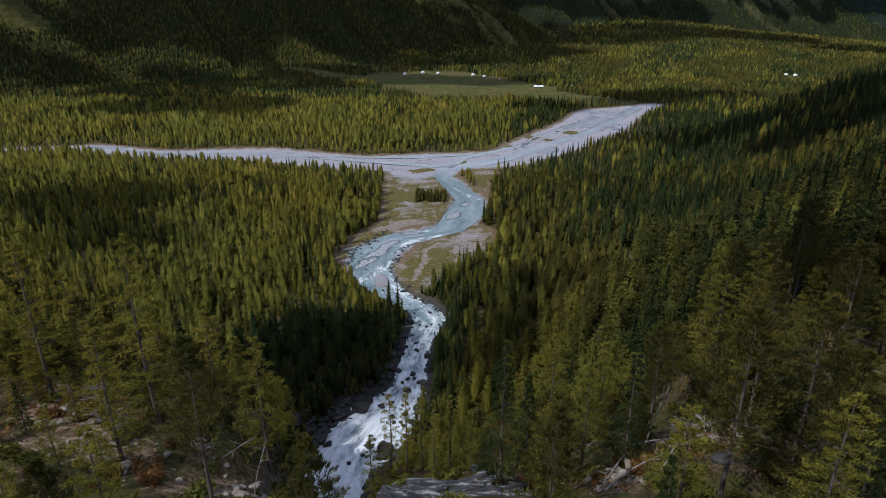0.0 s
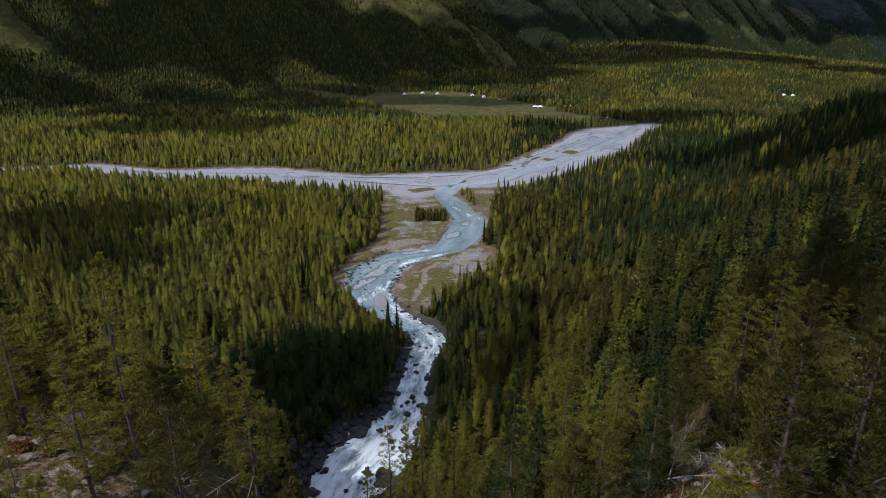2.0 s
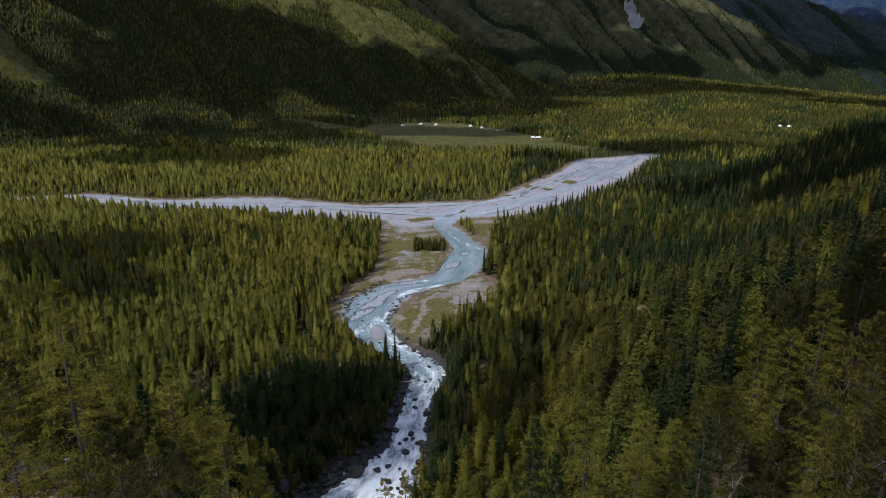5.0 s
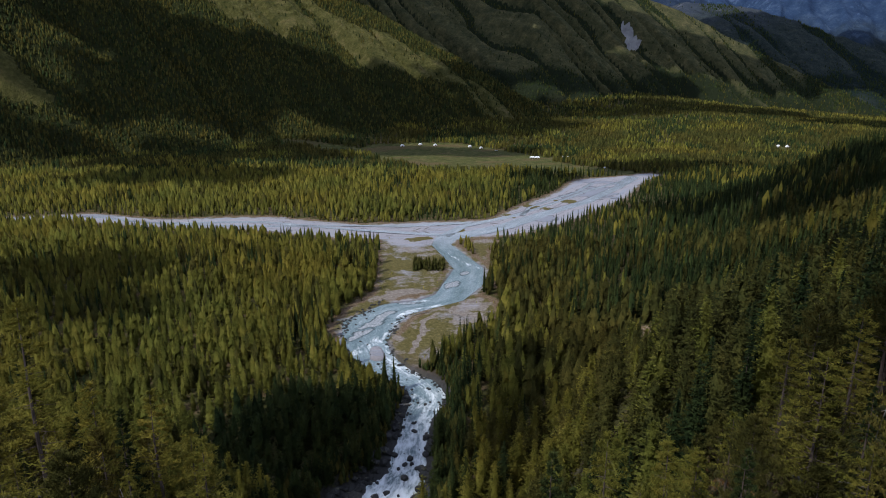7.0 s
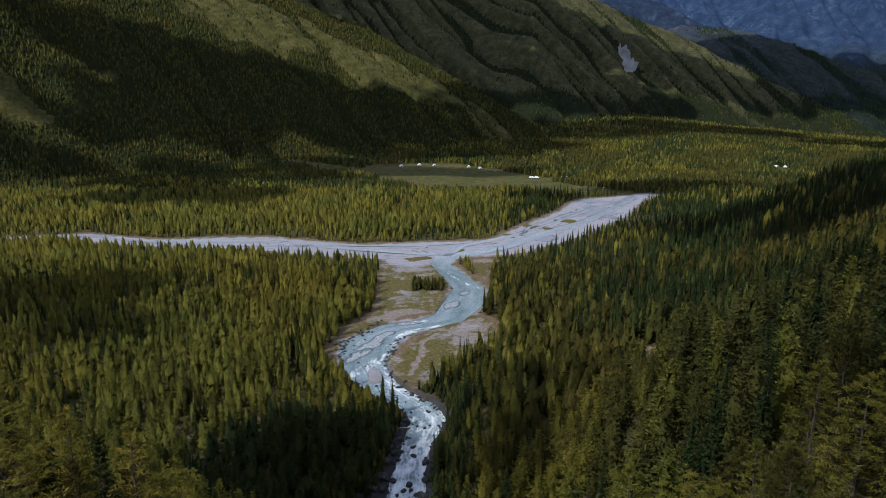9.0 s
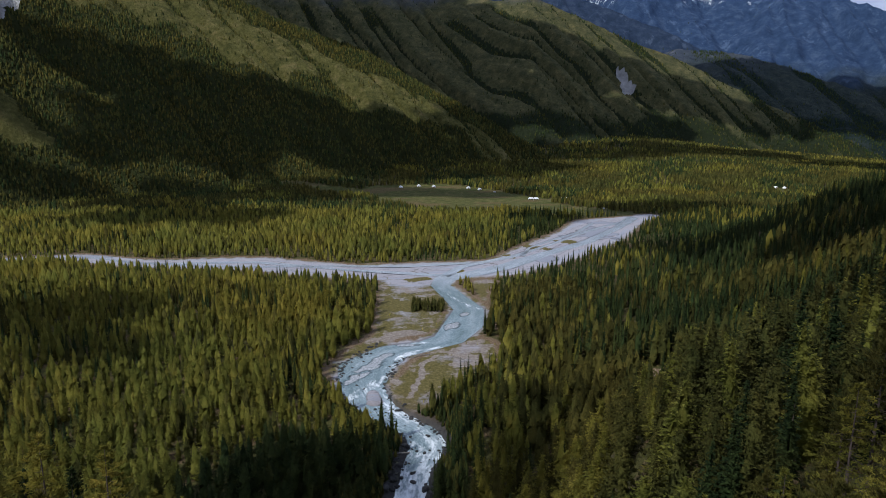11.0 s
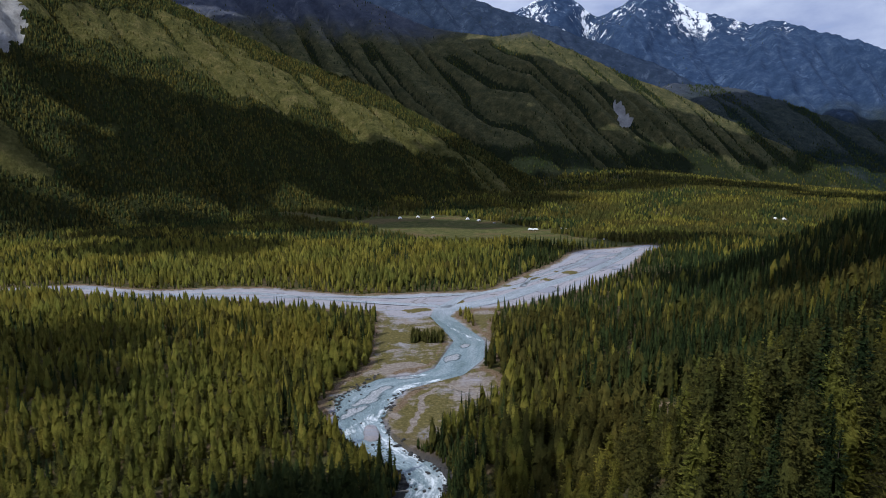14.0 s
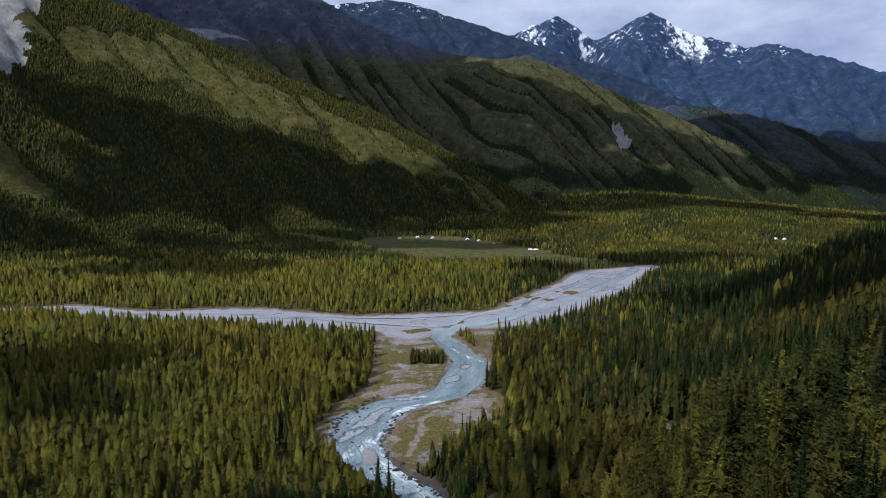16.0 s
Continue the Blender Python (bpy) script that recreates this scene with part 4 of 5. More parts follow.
def plant(name, kinds, x, y, z, scale, style, label, seed):
    """One sheet of forest out of many trees."""
    rs = np.random.RandomState(seed)
    pick, turn = rs.randint(0, len(kinds), len(x)), rs.uniform(0, 6.283, len(x))
    wide = rs.uniform(0.8, 1.2, len(x))
    VV, FF, MM, NN, off = [], [], [], [], 0
    for k, (V, F, M, N) in enumerate(kinds):
        i = np.where(pick == k)[0]
        if not len(i):
            continue
        c, s, sc, wd = np.cos(turn[i])[:, None], np.sin(turn[i])[:, None], scale[i][:, None], wide[i][:, None]
        lean = rs.normal(0, 0.018, (2, len(i), 1))
        zz = V[None, :, 2] * sc
        px = (V[None, :, 0] * c - V[None, :, 1] * s) * sc * wd + x[i][:, None] + lean[0] * zz
        py = (V[None, :, 0] * s + V[None, :, 1] * c) * sc * wd + y[i][:, None] + lean[1] * zz
        VV.append(np.stack([px, py, zz + z[i][:, None]], -1).reshape(-1, 3))
        FF.append((F[None] + (np.arange(len(i)) * len(V))[:, None, None] + off).reshape(-1, 3))
        MM.append(np.tile(M, len(i)))
        NN.append(np.stack([N[None, :, 0] * c - N[None, :, 1] * s, N[None, :, 0] * s + N[None, :, 1] * c, N[None, :, 2] + 0 * c], -1).reshape(-1, 3))
        off += len(i) * len(V)
    me = make_mesh(name, np.concatenate(VV), np.concatenate(FF), [M_BARK, STYLE_MAT[style]], np.concatenate(MM), True)
    me.attributes.new("custom_normal", "FLOAT_VECTOR", "POINT").data.foreach_set("vector", np.concatenate(NN).astype(np.float32).ravel())
    tagged(new(name, me), label, "forest", kind="stuff")


def scatter(x0, x1, y0, y1, gap, seed):
    rs = np.random.RandomState(seed)
    xs, ys = np.arange(x0, x1, gap), np.arange(y0, y1, gap)
    X, Y = np.meshgrid(xs, ys)
    X, Y = X + rs.uniform(-0.48, 0.48, X.shape) * gap, Y + rs.uniform(-0.48, 0.48, Y.shape) * gap
    return X.ravel(), Y.ravel()


def in_view(x, y, margin=12):
    """The wedge of valley that the flight looks over."""
    return np.abs(x) < 0.80 * (y + 12) + margin


def wooded(x, y):
    g, s, m = gravel_d(x, y), water_d(x, y), meadow_d(x, y)
    m = np.minimum(m, np.hypot((x - 101) / 5, (y - 289) / 13) * 8 - 16)
    low = smooth(y, 285, 255)
    ok = (g > 3 - 2 * low + 6 * fbm(x, y, 30, 2, 61)) & (s > 4 - 2.4 * low) & (m > -4 + 20 * fbm(x, y, 40, 3, 63))
    return ok


# valley forest, by how near it comes
def kinds_of(n, seed, blade, sides, rings, plump, tufts=2):
    return {"larch": [flat_kind("larch", seed + i, 14.0, 2.9 + 0.35 * (i % 4), 1.0, n, blade, sides, rings, plump, tufts) for i in range(7)],
            "spruce": [flat_kind("spruce", seed + 40 + i, 15.5, 2.6, 0.6, n, blade, sides, rings, plump, tufts) for i in range(4)]}


CLOSE, MID, FARK = kinds_of(66, 100, 0.82, 5, 5, 0.62, 3), kinds_of(32, 200, 0.95, 5, 4, 0.70, 3), kinds_of(10, 300, 1.2, 4, 3, 0.86)
LOOSE = kinds_of(115, 150, 0.60, 6, 6, 0.42, 6)
TINY = [spire_kind(300 + i, 11 + (i % 3), 2.5) for i in range(6)]


def species(x, y, seed):
    return fbm(x, y, 60, 3, seed) + np.random.RandomState(seed).uniform(-0.35, 0.35, len(x))


def forest(name, kinds, x0, x1, y0, y1, gap, seed, keep, label):
    x, y = scatter(x0, x1, y0, y1, gap, seed)
    ok = in_view(x, y) & wooded(x, y) & keep(x, y)
    x, y = x[ok], y[ok]
    z = ground_z(x, y) - 0.3
    r = np.random.RandomState(seed + 1)
    h = (0.5 + 0.7 * r.uniform(0, 1, len(x)) ** 0.8) * (1 + 0.6 * fbm(x, y, 45, 2, seed)) * (1 + 0.35 * smooth(x, 15, 50) * smooth(y, 420, 300)) * (1 - 0.3 * smooth(gravel_d(x, y), 60, 10) * smooth(y, 430, 480))
    n = species(x, y, seed + 2)
    # an oval of dark spruce needles deepens the cloud shade beside the lower rapids
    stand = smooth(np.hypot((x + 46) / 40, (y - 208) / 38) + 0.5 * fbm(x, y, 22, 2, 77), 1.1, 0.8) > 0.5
    # more spruces along the foot of the right bank
    n = n - 0.5 * smooth(water_d(x, y), 16, 6) * smooth(y, 285, 260)
    corner = smooth(np.hypot((x - 122) / 18, (y - 748) / 26), 1.15, 0.85)
    n, h = n - 1.2 * corner, h * (1 + 0.45 * corner)
    dark = r.uniform(0, 1, len(x)) < 0.16 + 0.70 * smooth(x, 10, 55) * smooth(y, 700, 400)
    pale = n > -0.32 + 0.50 * smooth(x, 30, 150)
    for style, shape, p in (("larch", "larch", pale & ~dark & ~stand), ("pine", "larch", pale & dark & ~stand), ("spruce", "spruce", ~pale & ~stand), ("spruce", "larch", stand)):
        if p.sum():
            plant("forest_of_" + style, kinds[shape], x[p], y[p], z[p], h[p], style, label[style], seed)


LAB = {"larch": "yellow-green larch forest covering the valley floor", "spruce": "dark green spruces scattered through larch forest", "pine": "dull green pines mixed into larch forest"}
everywhere = lambda x, y: np.ones(len(x), bool)
NEAR_EDGE = 98.0
near_zone = lambda x, y: np.hypot(x, y) < NEAR_EDGE
forest("forest", LOOSE, -160, 180, 44, 215, 5.6, 411, lambda x, y: ~near_zone(x, y) & (np.hypot(x, y) < 210) & ~((x > -34) & (x < -9) & (y < 168)), LAB)
forest("forest", CLOSE, -260, 260, 60, 275, 5.0, 401, lambda x, y: np.hypot(x, y) >= 210, LAB)
forest("forest", MID, -420, 400, 275, 480, 5.3, 405, everywhere, LAB)
forest("forest", FARK, -720, 640, 480, 860, 5.6, 402, everywhere, LAB)


def far_forest(x0, x1, y0, y1, gap, seed, label):
    x, y = scatter(x0, x1, y0, y1, gap, seed)
    ok = in_view(x, y) & wooded(x, y) & (np.random.RandomState(seed).uniform(0, 1, len(x)) < 0.93 + fbm(x, y, 90, 3, seed))
    x, y = x[ok], y[ok]
    z = ground_z(x, y) - 0.3
    h = np.random.RandomState(seed + 1).uniform(0.75, 1.05, len(x)) * (1 + 0.35 * fbm(x, y, 50, 2, seed + 5))
    n = fbm(x, y, 80, 3, seed + 2) + np.random.RandomState(seed + 2).uniform(-0.16, 0.16, len(x))
    dull = fbm(x, y, 70, 2, seed + 3) + np.random.RandomState(seed + 3).uniform(-0.25, 0.25, len(x)) < 0.13
    for style, p in (("larch", (n > -0.16) & ~dull), ("pine", (n > -0.16) & dull), ("spruce", n <= -0.16)):
        plant("forest_of_" + style, TINY, x[p], y[p], z[p], h[p], style, label, seed)


far_forest(-900, 1000, 860, 1420, 6.6, 403, "distant larch forest at the foot of the mountains")
far_forest(-200, 1500, 1420, 2150, 8.2, 404, "far woods up the side valley")


def slope_wood(surface, gap, seed, style, size, label, limit):
    X, Y, Z, W, _ = surface
    r = np.random.RandomState(seed)
    iu, iv = r.uniform(0, X.shape[0] - 1.001, limit * 6), r.uniform(0, X.shape[1] - 1.001, limit * 6)
    a, b = iu.astype(int), iv.astype(int)
    fu, fv = iu - a, iv - b
    def at(A):
        return (A[a, b] * (1 - fu) + A[a + 1, b] * fu) * (1 - fv) + (A[a, b + 1] * (1 - fu) + A[a + 1, b + 1] * fu) * fv
    x, y, z, w = at(X), at(Y), at(Z), at(W)
    ok = (w + r.uniform(-0.12, 0.12, len(x)) > 0.52) & (np.abs(x) < 0.78 * y + 30) & (z > ground_z(x, y) - 4)
    ok |= (r.uniform(0, 1, len(x)) < 0.06) & (w > 0.0) & (z > ground_z(x, y)) & (np.abs(x) < 0.78 * y + 30)
    x, y, z = x[ok][:limit], y[ok][:limit], z[ok][:limit]
    plant("forest_of_" + style, TINY, x, y, z - 0.6, r.uniform(0.5, 1.0, len(x)) * size, style, label, seed)


slope_wood(SPUR, 8, 501, "spruce", 0.9, "dark woods in the gullies of the spur", 9000)
slope_wood(SPUR, 8, 502, "pine", 0.9, "mixed woods on the lower mountainside", 22000)
slope_wood(RIBS, 10, 503, "spruce", 0.9, "dark woods between the ribs of the mountain", 12000)
slope_wood(RIBS, 10, 504, "pine", 0.85, "mixed woods below the ribs of the mountain", 5000)
slope_wood(FELL, 12, 505, "spruce", 1.0, "woods at the foot of the dark fell", 2500)
slope_wood(FOOT, 12, 507, "spruce", 0.9, "dark woods in the gullies of the foothills", 6000)
slope_wood(PEAK, 12, 506, "spruce", 1.0, "woods below the stony peaks", 5000)

# trees near the flight, each a thing of its own
SHAPES = {"larch": ((14, 3.0, 1.6), (16, 3.3, 3.6), (11, 2.6, 0.8)), "pine": ((10, 2.7, 0.8), (15, 3.3, 6.0), (7, 2.2, 0.4)), "spruce": ((12, 2.4, 0.6), (15, 2.7, 1.2))}
KINDS = {style: [near_kind(style, 600 + 10 * i, h, r, b, 74, 30, 0.19) for i, (h, r, b) in enumerate(SHAPES[style])] for style in ("larch", "spruce")}
KINDS.update({style + "_back": [near_kind(style, 700 + 10 * i, h, r, b, 64, 10, 0.38) for i, (h, r, b) in enumerate(rows)] for style, rows in SHAPES.items()})
KINDS["pine"] = [near_kind("pine", 600 + 10 * i, h, r, b, 92, 36, 0.17) for i, (h, r, b) in enumerate(SHAPES["pine"])]
KINDS["young"] = [near_kind("larch", 690 + i, 12, 1.25 + 0.3 * i, 1.0, 66, 22, 0.13) for i in range(3)]
KINDS["larch"].append(near_kind("larch", 660, 20, 4.0, 3.0, 64, 30, 0.25))
TREE_LABEL = {"larch": "yellow-green larch with a slim airy crown on the hillside", "pine": "dense stone pine with tufted needles on the hillside", "spruce": "dark slender spruce on the hillside"}
used = set()


def stand_tree(style, k, x, y, scale, turn=0.0, label=""):
    src = KINDS[style][k]
    m = pose(x, y, float(ground_z(x, y)) - 0.2, 0, 0, math.degrees(turn)) @ Matrix.Diagonal((scale, scale, scale, 1))
    if (style, k) in used:
        ob = copy_thing(src, m)
    else:
        used.add((style, k))
        ob = src
    ob.matrix_basis = m
    return tagged(ob, label or TREE_LABEL[style.split("_")[0]], "tree", group="hillside trees")


def near_trees():
    x, y = scatter(-95, 120, 22, 152, 5.2, 701)
    r = np.random.RandomState(702)
    ok = near_zone(x, y) & in_view(x, y, 4) & (y > np.where(np.abs(x) > 13, 24, 34)) & (water_d(x, y) > 5)
    # the open ledge over the rapids, and the flight's own line
    ok &= ~((np.abs(x + 8) < 12) & (y < 100)) | (r.uniform(0, 1, len(x)) < 0.08)
    ok &= r.uniform(0, 1, len(x)) < np.where((x < 0) & (np.hypot(x, y) < 62), 0.62, np.where((x > 10) & (y < 50), 0.8, 0.97))
    for bx, by, br in ((-21, 47, 7), (-31, 48, 4), (17, 43, 4), (25, 47, 5), (27, 53, 3), (22, 69, 3), (-42, 60, 3)):
        ok &= np.hypot(x - bx, y - by) > br
    x, y = x[ok], y[ok]
    order = np.argsort(np.hypot(x, y))[:292]
    for i in order:
        n = r.uniform()
        style = ("larch" if n < (0.36 if x[i] > 0 else 0.50) else "pine" if n < (0.84 if x[i] > 0 else 0.88) else "spruce") + ("" if math.hypot(x[i], y[i]) < 82 else "_back")
        stand_tree(style, r.randint(min(3, len(KINDS[style]))), x[i], y[i], r.uniform(0.6, 1.0) if y[i] < 36 else r.uniform(0.32, 0.66) if -54 < x[i] < -22 and y[i] < 72 else r.uniform(0.65, 1.2), r.uniform(0, 6.28))

    stand_tree("pine", 1, -20.6, 42.5, 1.12, 0.4, "tall stone pine with a bare trunk and ragged crown")
    stand_tree("pine", 1, -40, 60, 0.95, 2.4, "tall stone pine with a bare trunk and ragged crown")
    stand_tree("pine", 0, -9.6, 34.5, 1.02, 1.0, "dense rounded stone pine at the brink over the rapids")
    stand_tree("pine", 1, 26.6, 37.5, 1.16, 2.0, "tall stone pine with a long bare trunk")
    stand_tree("larch", 0, -31, 47.5, 1.15, 3.0)
    stand_tree("larch", 3, -31.5, 56, 1.12, 1.0, "tall old larch with a broad airy yellow-green crown")
    stand_tree("larch", 3, -47, 62, 1.0, 2.2, "tall old larch with a broad airy yellow-green crown")
    stand_tree("pine", 0, 33, 64, 1.5, 0.3, "tall dense stone pine on the steep slope")
    stand_tree("pine", 1, 49, 78, 1.2, 4.0, "tall stone pine with a long bare trunk")
    for x, y, k, sc in ((-8.2, 57, 1, 1.05), (-6.2, 58, 2, 0.95), (-4.2, 57, 0, 1.0), (-2.4, 59, 1, 0.9), (-1.0, 57, 0, 0.9), (0.9, 59, 0, 0.95), (-6.6, 53, 2, 0.6)):
        stand_tree("young", k, x, y, sc, x, "thin young larch standing before the rapids")
    r = np.random.RandomState(733)
    for k in range(26):
        x, y = r.uniform(-7, 12), r.uniform(62, 112)
        stand_tree("young", r.randint(3), x, y, r.uniform(0.4, 0.8), r.uniform(0, 6.28), "thin young larch standing before the rapids")


near_trees()


def groves():
    r = np.random.RandomState(88)
    n = 90
    gx, gy = r.uniform(-20, 2, n), r.uniform(422, 440, n)
    plant("grove_of_larch", MID["larch"], gx, gy, ground_z(gx, gy) - 0.6, r.uniform(0.34, 0.56, n), "pine", "small dense grove of young trees on the gravel bar", 89)
    thin = [flat_kind("spruce", 940 + i, 15, 1.35, 1.5, 60, 0.55, 5, 6, 0.5, 4) for i in range(4)]
    n = 46
    t = r.uniform(0, 1, n)
    gx, gy = 4 + 24 * t + r.uniform(-5, 5, n), 284 + 26 * t + r.uniform(-9, 9, n)
    ok = water_d(gx, gy) > 2
    gx, gy = gx[ok], gy[ok]
    plant("grove_of_spruce", thin, gx, gy, ground_z(gx, gy) - 0.2, r.uniform(0.45, 1.0, len(gx)), "spruce", "dark thin spruces at the edge of the island", 90)
    # undergrowth down the banks of the rapids
    n = 9000
    gx, gy = r.uniform(-75, 40, n), r.uniform(125, 300, n)
    ok = (water_d(gx, gy) > 1.6) & (water_d(gx, gy) < 11) & (gravel_d(gx, gy) > 1.0) & ~((gx > -26) & (gx < -8) & (gy < 172))
    gx, gy = gx[ok], gy[ok]
    sz = r.uniform(0.20, 0.42, len(gx)) + 0.25 * smooth(water_d(gx, gy), 3, 9) * r.uniform(0, 1, len(gx))
    half = r.uniform(0, 1, len(gx)) < 0.5
    plant("brush", FARK["larch"], gx[half], gy[half], ground_z(gx[half], gy[half]) - 0.4, sz[half], "pine", "dense green undergrowth on the river banks", 97)
    plant("brush", FARK["larch"], gx[~half], gy[~half], ground_z(gx[~half], gy[~half]) - 0.4, sz[~half], "spruce", "dense dark undergrowth on the river banks", 98)
    # low brush on the bars and along the forest's edge
    n = 500
    gx, gy = r.uniform(-66, 50, n), r.uniform(282, 520, n)
    ok = (gravel_d(gx, gy) < 5) & (gravel_d(gx, gy) > -14) & (water_d(gx, gy) > 3.5) & (fbm(gx, gy, 20, 3, 95) > 0.02)
    gx, gy = gx[ok], gy[ok]
    plant("brush", FARK["larch"], gx, gy, ground_z(gx, gy) - 0.3, r.uniform(0.06, 0.17, len(gx)), "larch", "low yellow-green brush on the gravel bars", 96)


groves()

for style, kinds in KINDS.items():
    for k, ob in enumerate(kinds):
        if (style, k) not in used:
            for o in (*ob.children, ob):
                bpy.data.objects.remove(o)

# ---- stones, dead wood, ledge ----
def stone_mesh(seed, flat=0.7, material=M_ROCK):
    bm = bmesh.new()
    bmesh.ops.create_icosphere(bm, subdivisions=2, radius=1.0)
    rng = random.Random(seed)
    cut = [Vector((rng.gauss(0, 1), rng.gauss(0, 1), rng.gauss(0, 0.7))).normalized() for _ in range(5)]
    for v in bm.verts:
        for c in cut:
            d = v.co.dot(c) - 0.68
            if d > 0:
                v.co -= c * d * 0.85
        v.co *= 1 + 0.22 * noise.noise(v.co * 1.7 + Vector((seed, 0, 0)))
        v.co.z *= flat
    me = bpy.data.meshes.new("boulder")
    bm.to_mesh(me)
    bm.free()
    me.materials.append(material)
    return me


STONES = [stone_mesh(i, 0.55 + 0.08 * (i % 4)) for i in range(6)]
PALE_STONES = [stone_mesh(20 + i, 0.4 + 0.08 * (i % 3), M_PALE) for i in range(5)]


def stone(x, y, z, size, rng, label="dark wet boulder among the white rapids", group="boulders in the rapids", meshes=STONES):
    ob = new("boulder", rng.choice(meshes))
    ob.matrix_world = pose(x, y, z, rng.uniform(-12, 12), rng.uniform(-12, 12), rng.uniform(0, 360)) @ Matrix.Diagonal((size, size * rng.uniform(0.7, 1.1), size * rng.uniform(0.7, 1.0), 1))
    tagged(ob, label, "boulder", group=group)


def rapids_stones():
    rng = random.Random(31)
    q, P = resample(STREAM, 1.0)
    low = [i for i in range(len(P)) if P[i, 1] < 262]
    for n in range(130):
        i = rng.choice(low)
        x, y, w = P[i]
        near = smooth(y, 262, 165)
        side = rng.uniform(-1, 1)
        i = min(len(P) - 1, max(low[0], i + int(6 * math.sin(i * 0.55))))
        x, y, w = P[i]
        if rng.random() < 0.66:
            side = math.copysign(rng.uniform(0.62, 1.25), side)
        size = (rng.uniform(0.4, 0.9) + (rng.random() ** 1.6) * 3.0 * float(near)) * (1.0 if abs(side) > 0.75 else 0.8)
        stone(x + side * w, y + rng.uniform(-1, 1), float(river_z(np.array(y))) - 0.15 + 0.2 * size * abs(side), size, rng)
    # stones along the outer bank of the bend
    for n in range(30):
        t = rng.random()
        x, y = -57 + 24 * t + rng.uniform(-2, 1), 322 + 42 * t + rng.uniform(-2, 2)
        stone(x, y, float(ground_z(x, y)) + 0.1, rng.uniform(0.5, 1.3), rng, "grey boulder on the eroded river bank", "boulders on the bank")


def hill_stones():
    rng = random.Random(53)
    for n in range(30):
        x, y = rng.uniform(-55, 60), rng.uniform(32, 75)
        if abs(x) < 0.8 * (y + 8):
            stone(x, y, float(ground_z(x, y)) + 0.05, rng.uniform(0.25, 1.0), rng, "lichened grey boulder on the hillside", "boulders on the hillside")
    for cx, cy, n, spread in ((-21, 49, 30, 4.5), (-31, 48, 14, 4), (-42, 58, 14, 5), (17, 44, 14, 3.5), (25, 49, 14, 4), (-46, 66, 12, 5), (52, 66, 8, 4)):
        for k in range(n):
            x, y = cx + rng.gauss(0, 0.5) * spread, cy + rng.gauss(0, 0.5) * spread
            stone(x, y, float(ground_z(x, y)) + 0.05, rng.uniform(0.2, 0.5) + 0.8 * rng.random() ** 3, rng, "pale angular rock on bare orange soil", "pale rocks on the hillside", PALE_STONES)


rapids_stones()
hill_stones()


def river_rocks():
    """The countless smaller rocks of the rapids and their banks."""
    rng = random.Random(67)
    bm = bmesh.new()
    bmesh.ops.create_icosphere(bm, subdivisions=1, radius=1.0)
    bv, bf = np.array([v.co[:] for v in bm.verts]), np.array([[v.index for v in f.verts] for f in bm.faces])
    bm.free()
    q, P = resample(STREAM, 1.0)
    low = [i for i in range(len(P)) if P[i, 1] < 345]
    VV, FF, rs = [], [], np.random.RandomState(68)
    for n in range(820):
        x, y, w = P[rng.choice(low)]
        side = math.copysign(rng.uniform(0.82, 1.0) + rng.random() ** 2 * 4.0 / w, rng.uniform(-1, 1)) if rng.random() < 0.93 else rng.uniform(-0.9, 0.9)
        x, y = x + side * w, y + rng.uniform(-1, 1)
        size = rng.uniform(0.2, 0.55) + rng.random() ** 3 * 1.0
        # heaps of blocks under the steep left bank
        if n > 560:
            x, y, w = P[rng.choice([i for i in low if P[i, 1] < 262])]
            x, size = x - w - rng.uniform(-0.3, 7), rng.uniform(0.6, 1.4) + 1.8 * rng.random() ** 2
        z = max(float(ground_z(x, y)), float(river_z(np.array(y))) - 0.3)
        VV.append(bv * (rs.uniform(0.65, 1.2, (len(bv), 1)) * np.array((size, size * rng.uniform(0.6, 1.0), size * 0.65))) + np.array((x, y, z + 0.1 * size)))
        FF.append(bf + n * len(bv))
    tagged(new("river_rocks", make_mesh("river_rocks", np.concatenate(VV), np.concatenate(FF), [M_ROCK])), "dark wet rocks scattered through the rapids and along their banks", "rocks", kind="stuff")


river_rocks()


def log_thing(x, y, length, r, turn, rng, label="bleached driftwood log lying on gravel", tilt=0.0, twigs=5, name="driftwood_log", reach=1.0):
    z0 = float(ground_z(x, y))
    top = new(name)
    V, F = [], []
    n = 7
    path, rad = [], []
    for i in range(n):
        t = i / (n - 1)
        path.append((0.04 * length * math.sin(2.5 * t), 0.03 * length * math.sin(4 * t), length * (t - 0.5)))
        rad.append(r * (1 - 0.65 * t))
    tube(V, F, path, rad, 6)
    stem = new("stem", make_mesh("stem", np.array(V), np.array(F), [M_DEAD], soft=True))
    stem.parent = top
    for k in range(twigs):
        bv, bf = [], []
        t = rng.uniform(0.2, 0.95)
        L, a = reach * length * rng.uniform(0.1, 0.28), rng.uniform(0, 6.283)
        z = length * (t - 0.5)
        tube(bv, bf, [(0, 0, z), (L * 0.5 * math.cos(a), L * 0.5 * math.sin(a), z + 0.3 * L), (L * math.cos(a), L * math.sin(a), z + 0.45 * L)], [r * 0.35, r * 0.25, r * 0.06], 4)
        ob = new("branch", make_mesh("branch", np.array(bv), np.array(bf), [M_DEAD]))
        ob.parent = top
    top.matrix_basis = pose(x, y, z0 + r * 0.8 + 0.5 * length * math.sin(radians(tilt)), 90 - tilt, 0, turn)
    tagged(top, label, "log", group="dead wood")


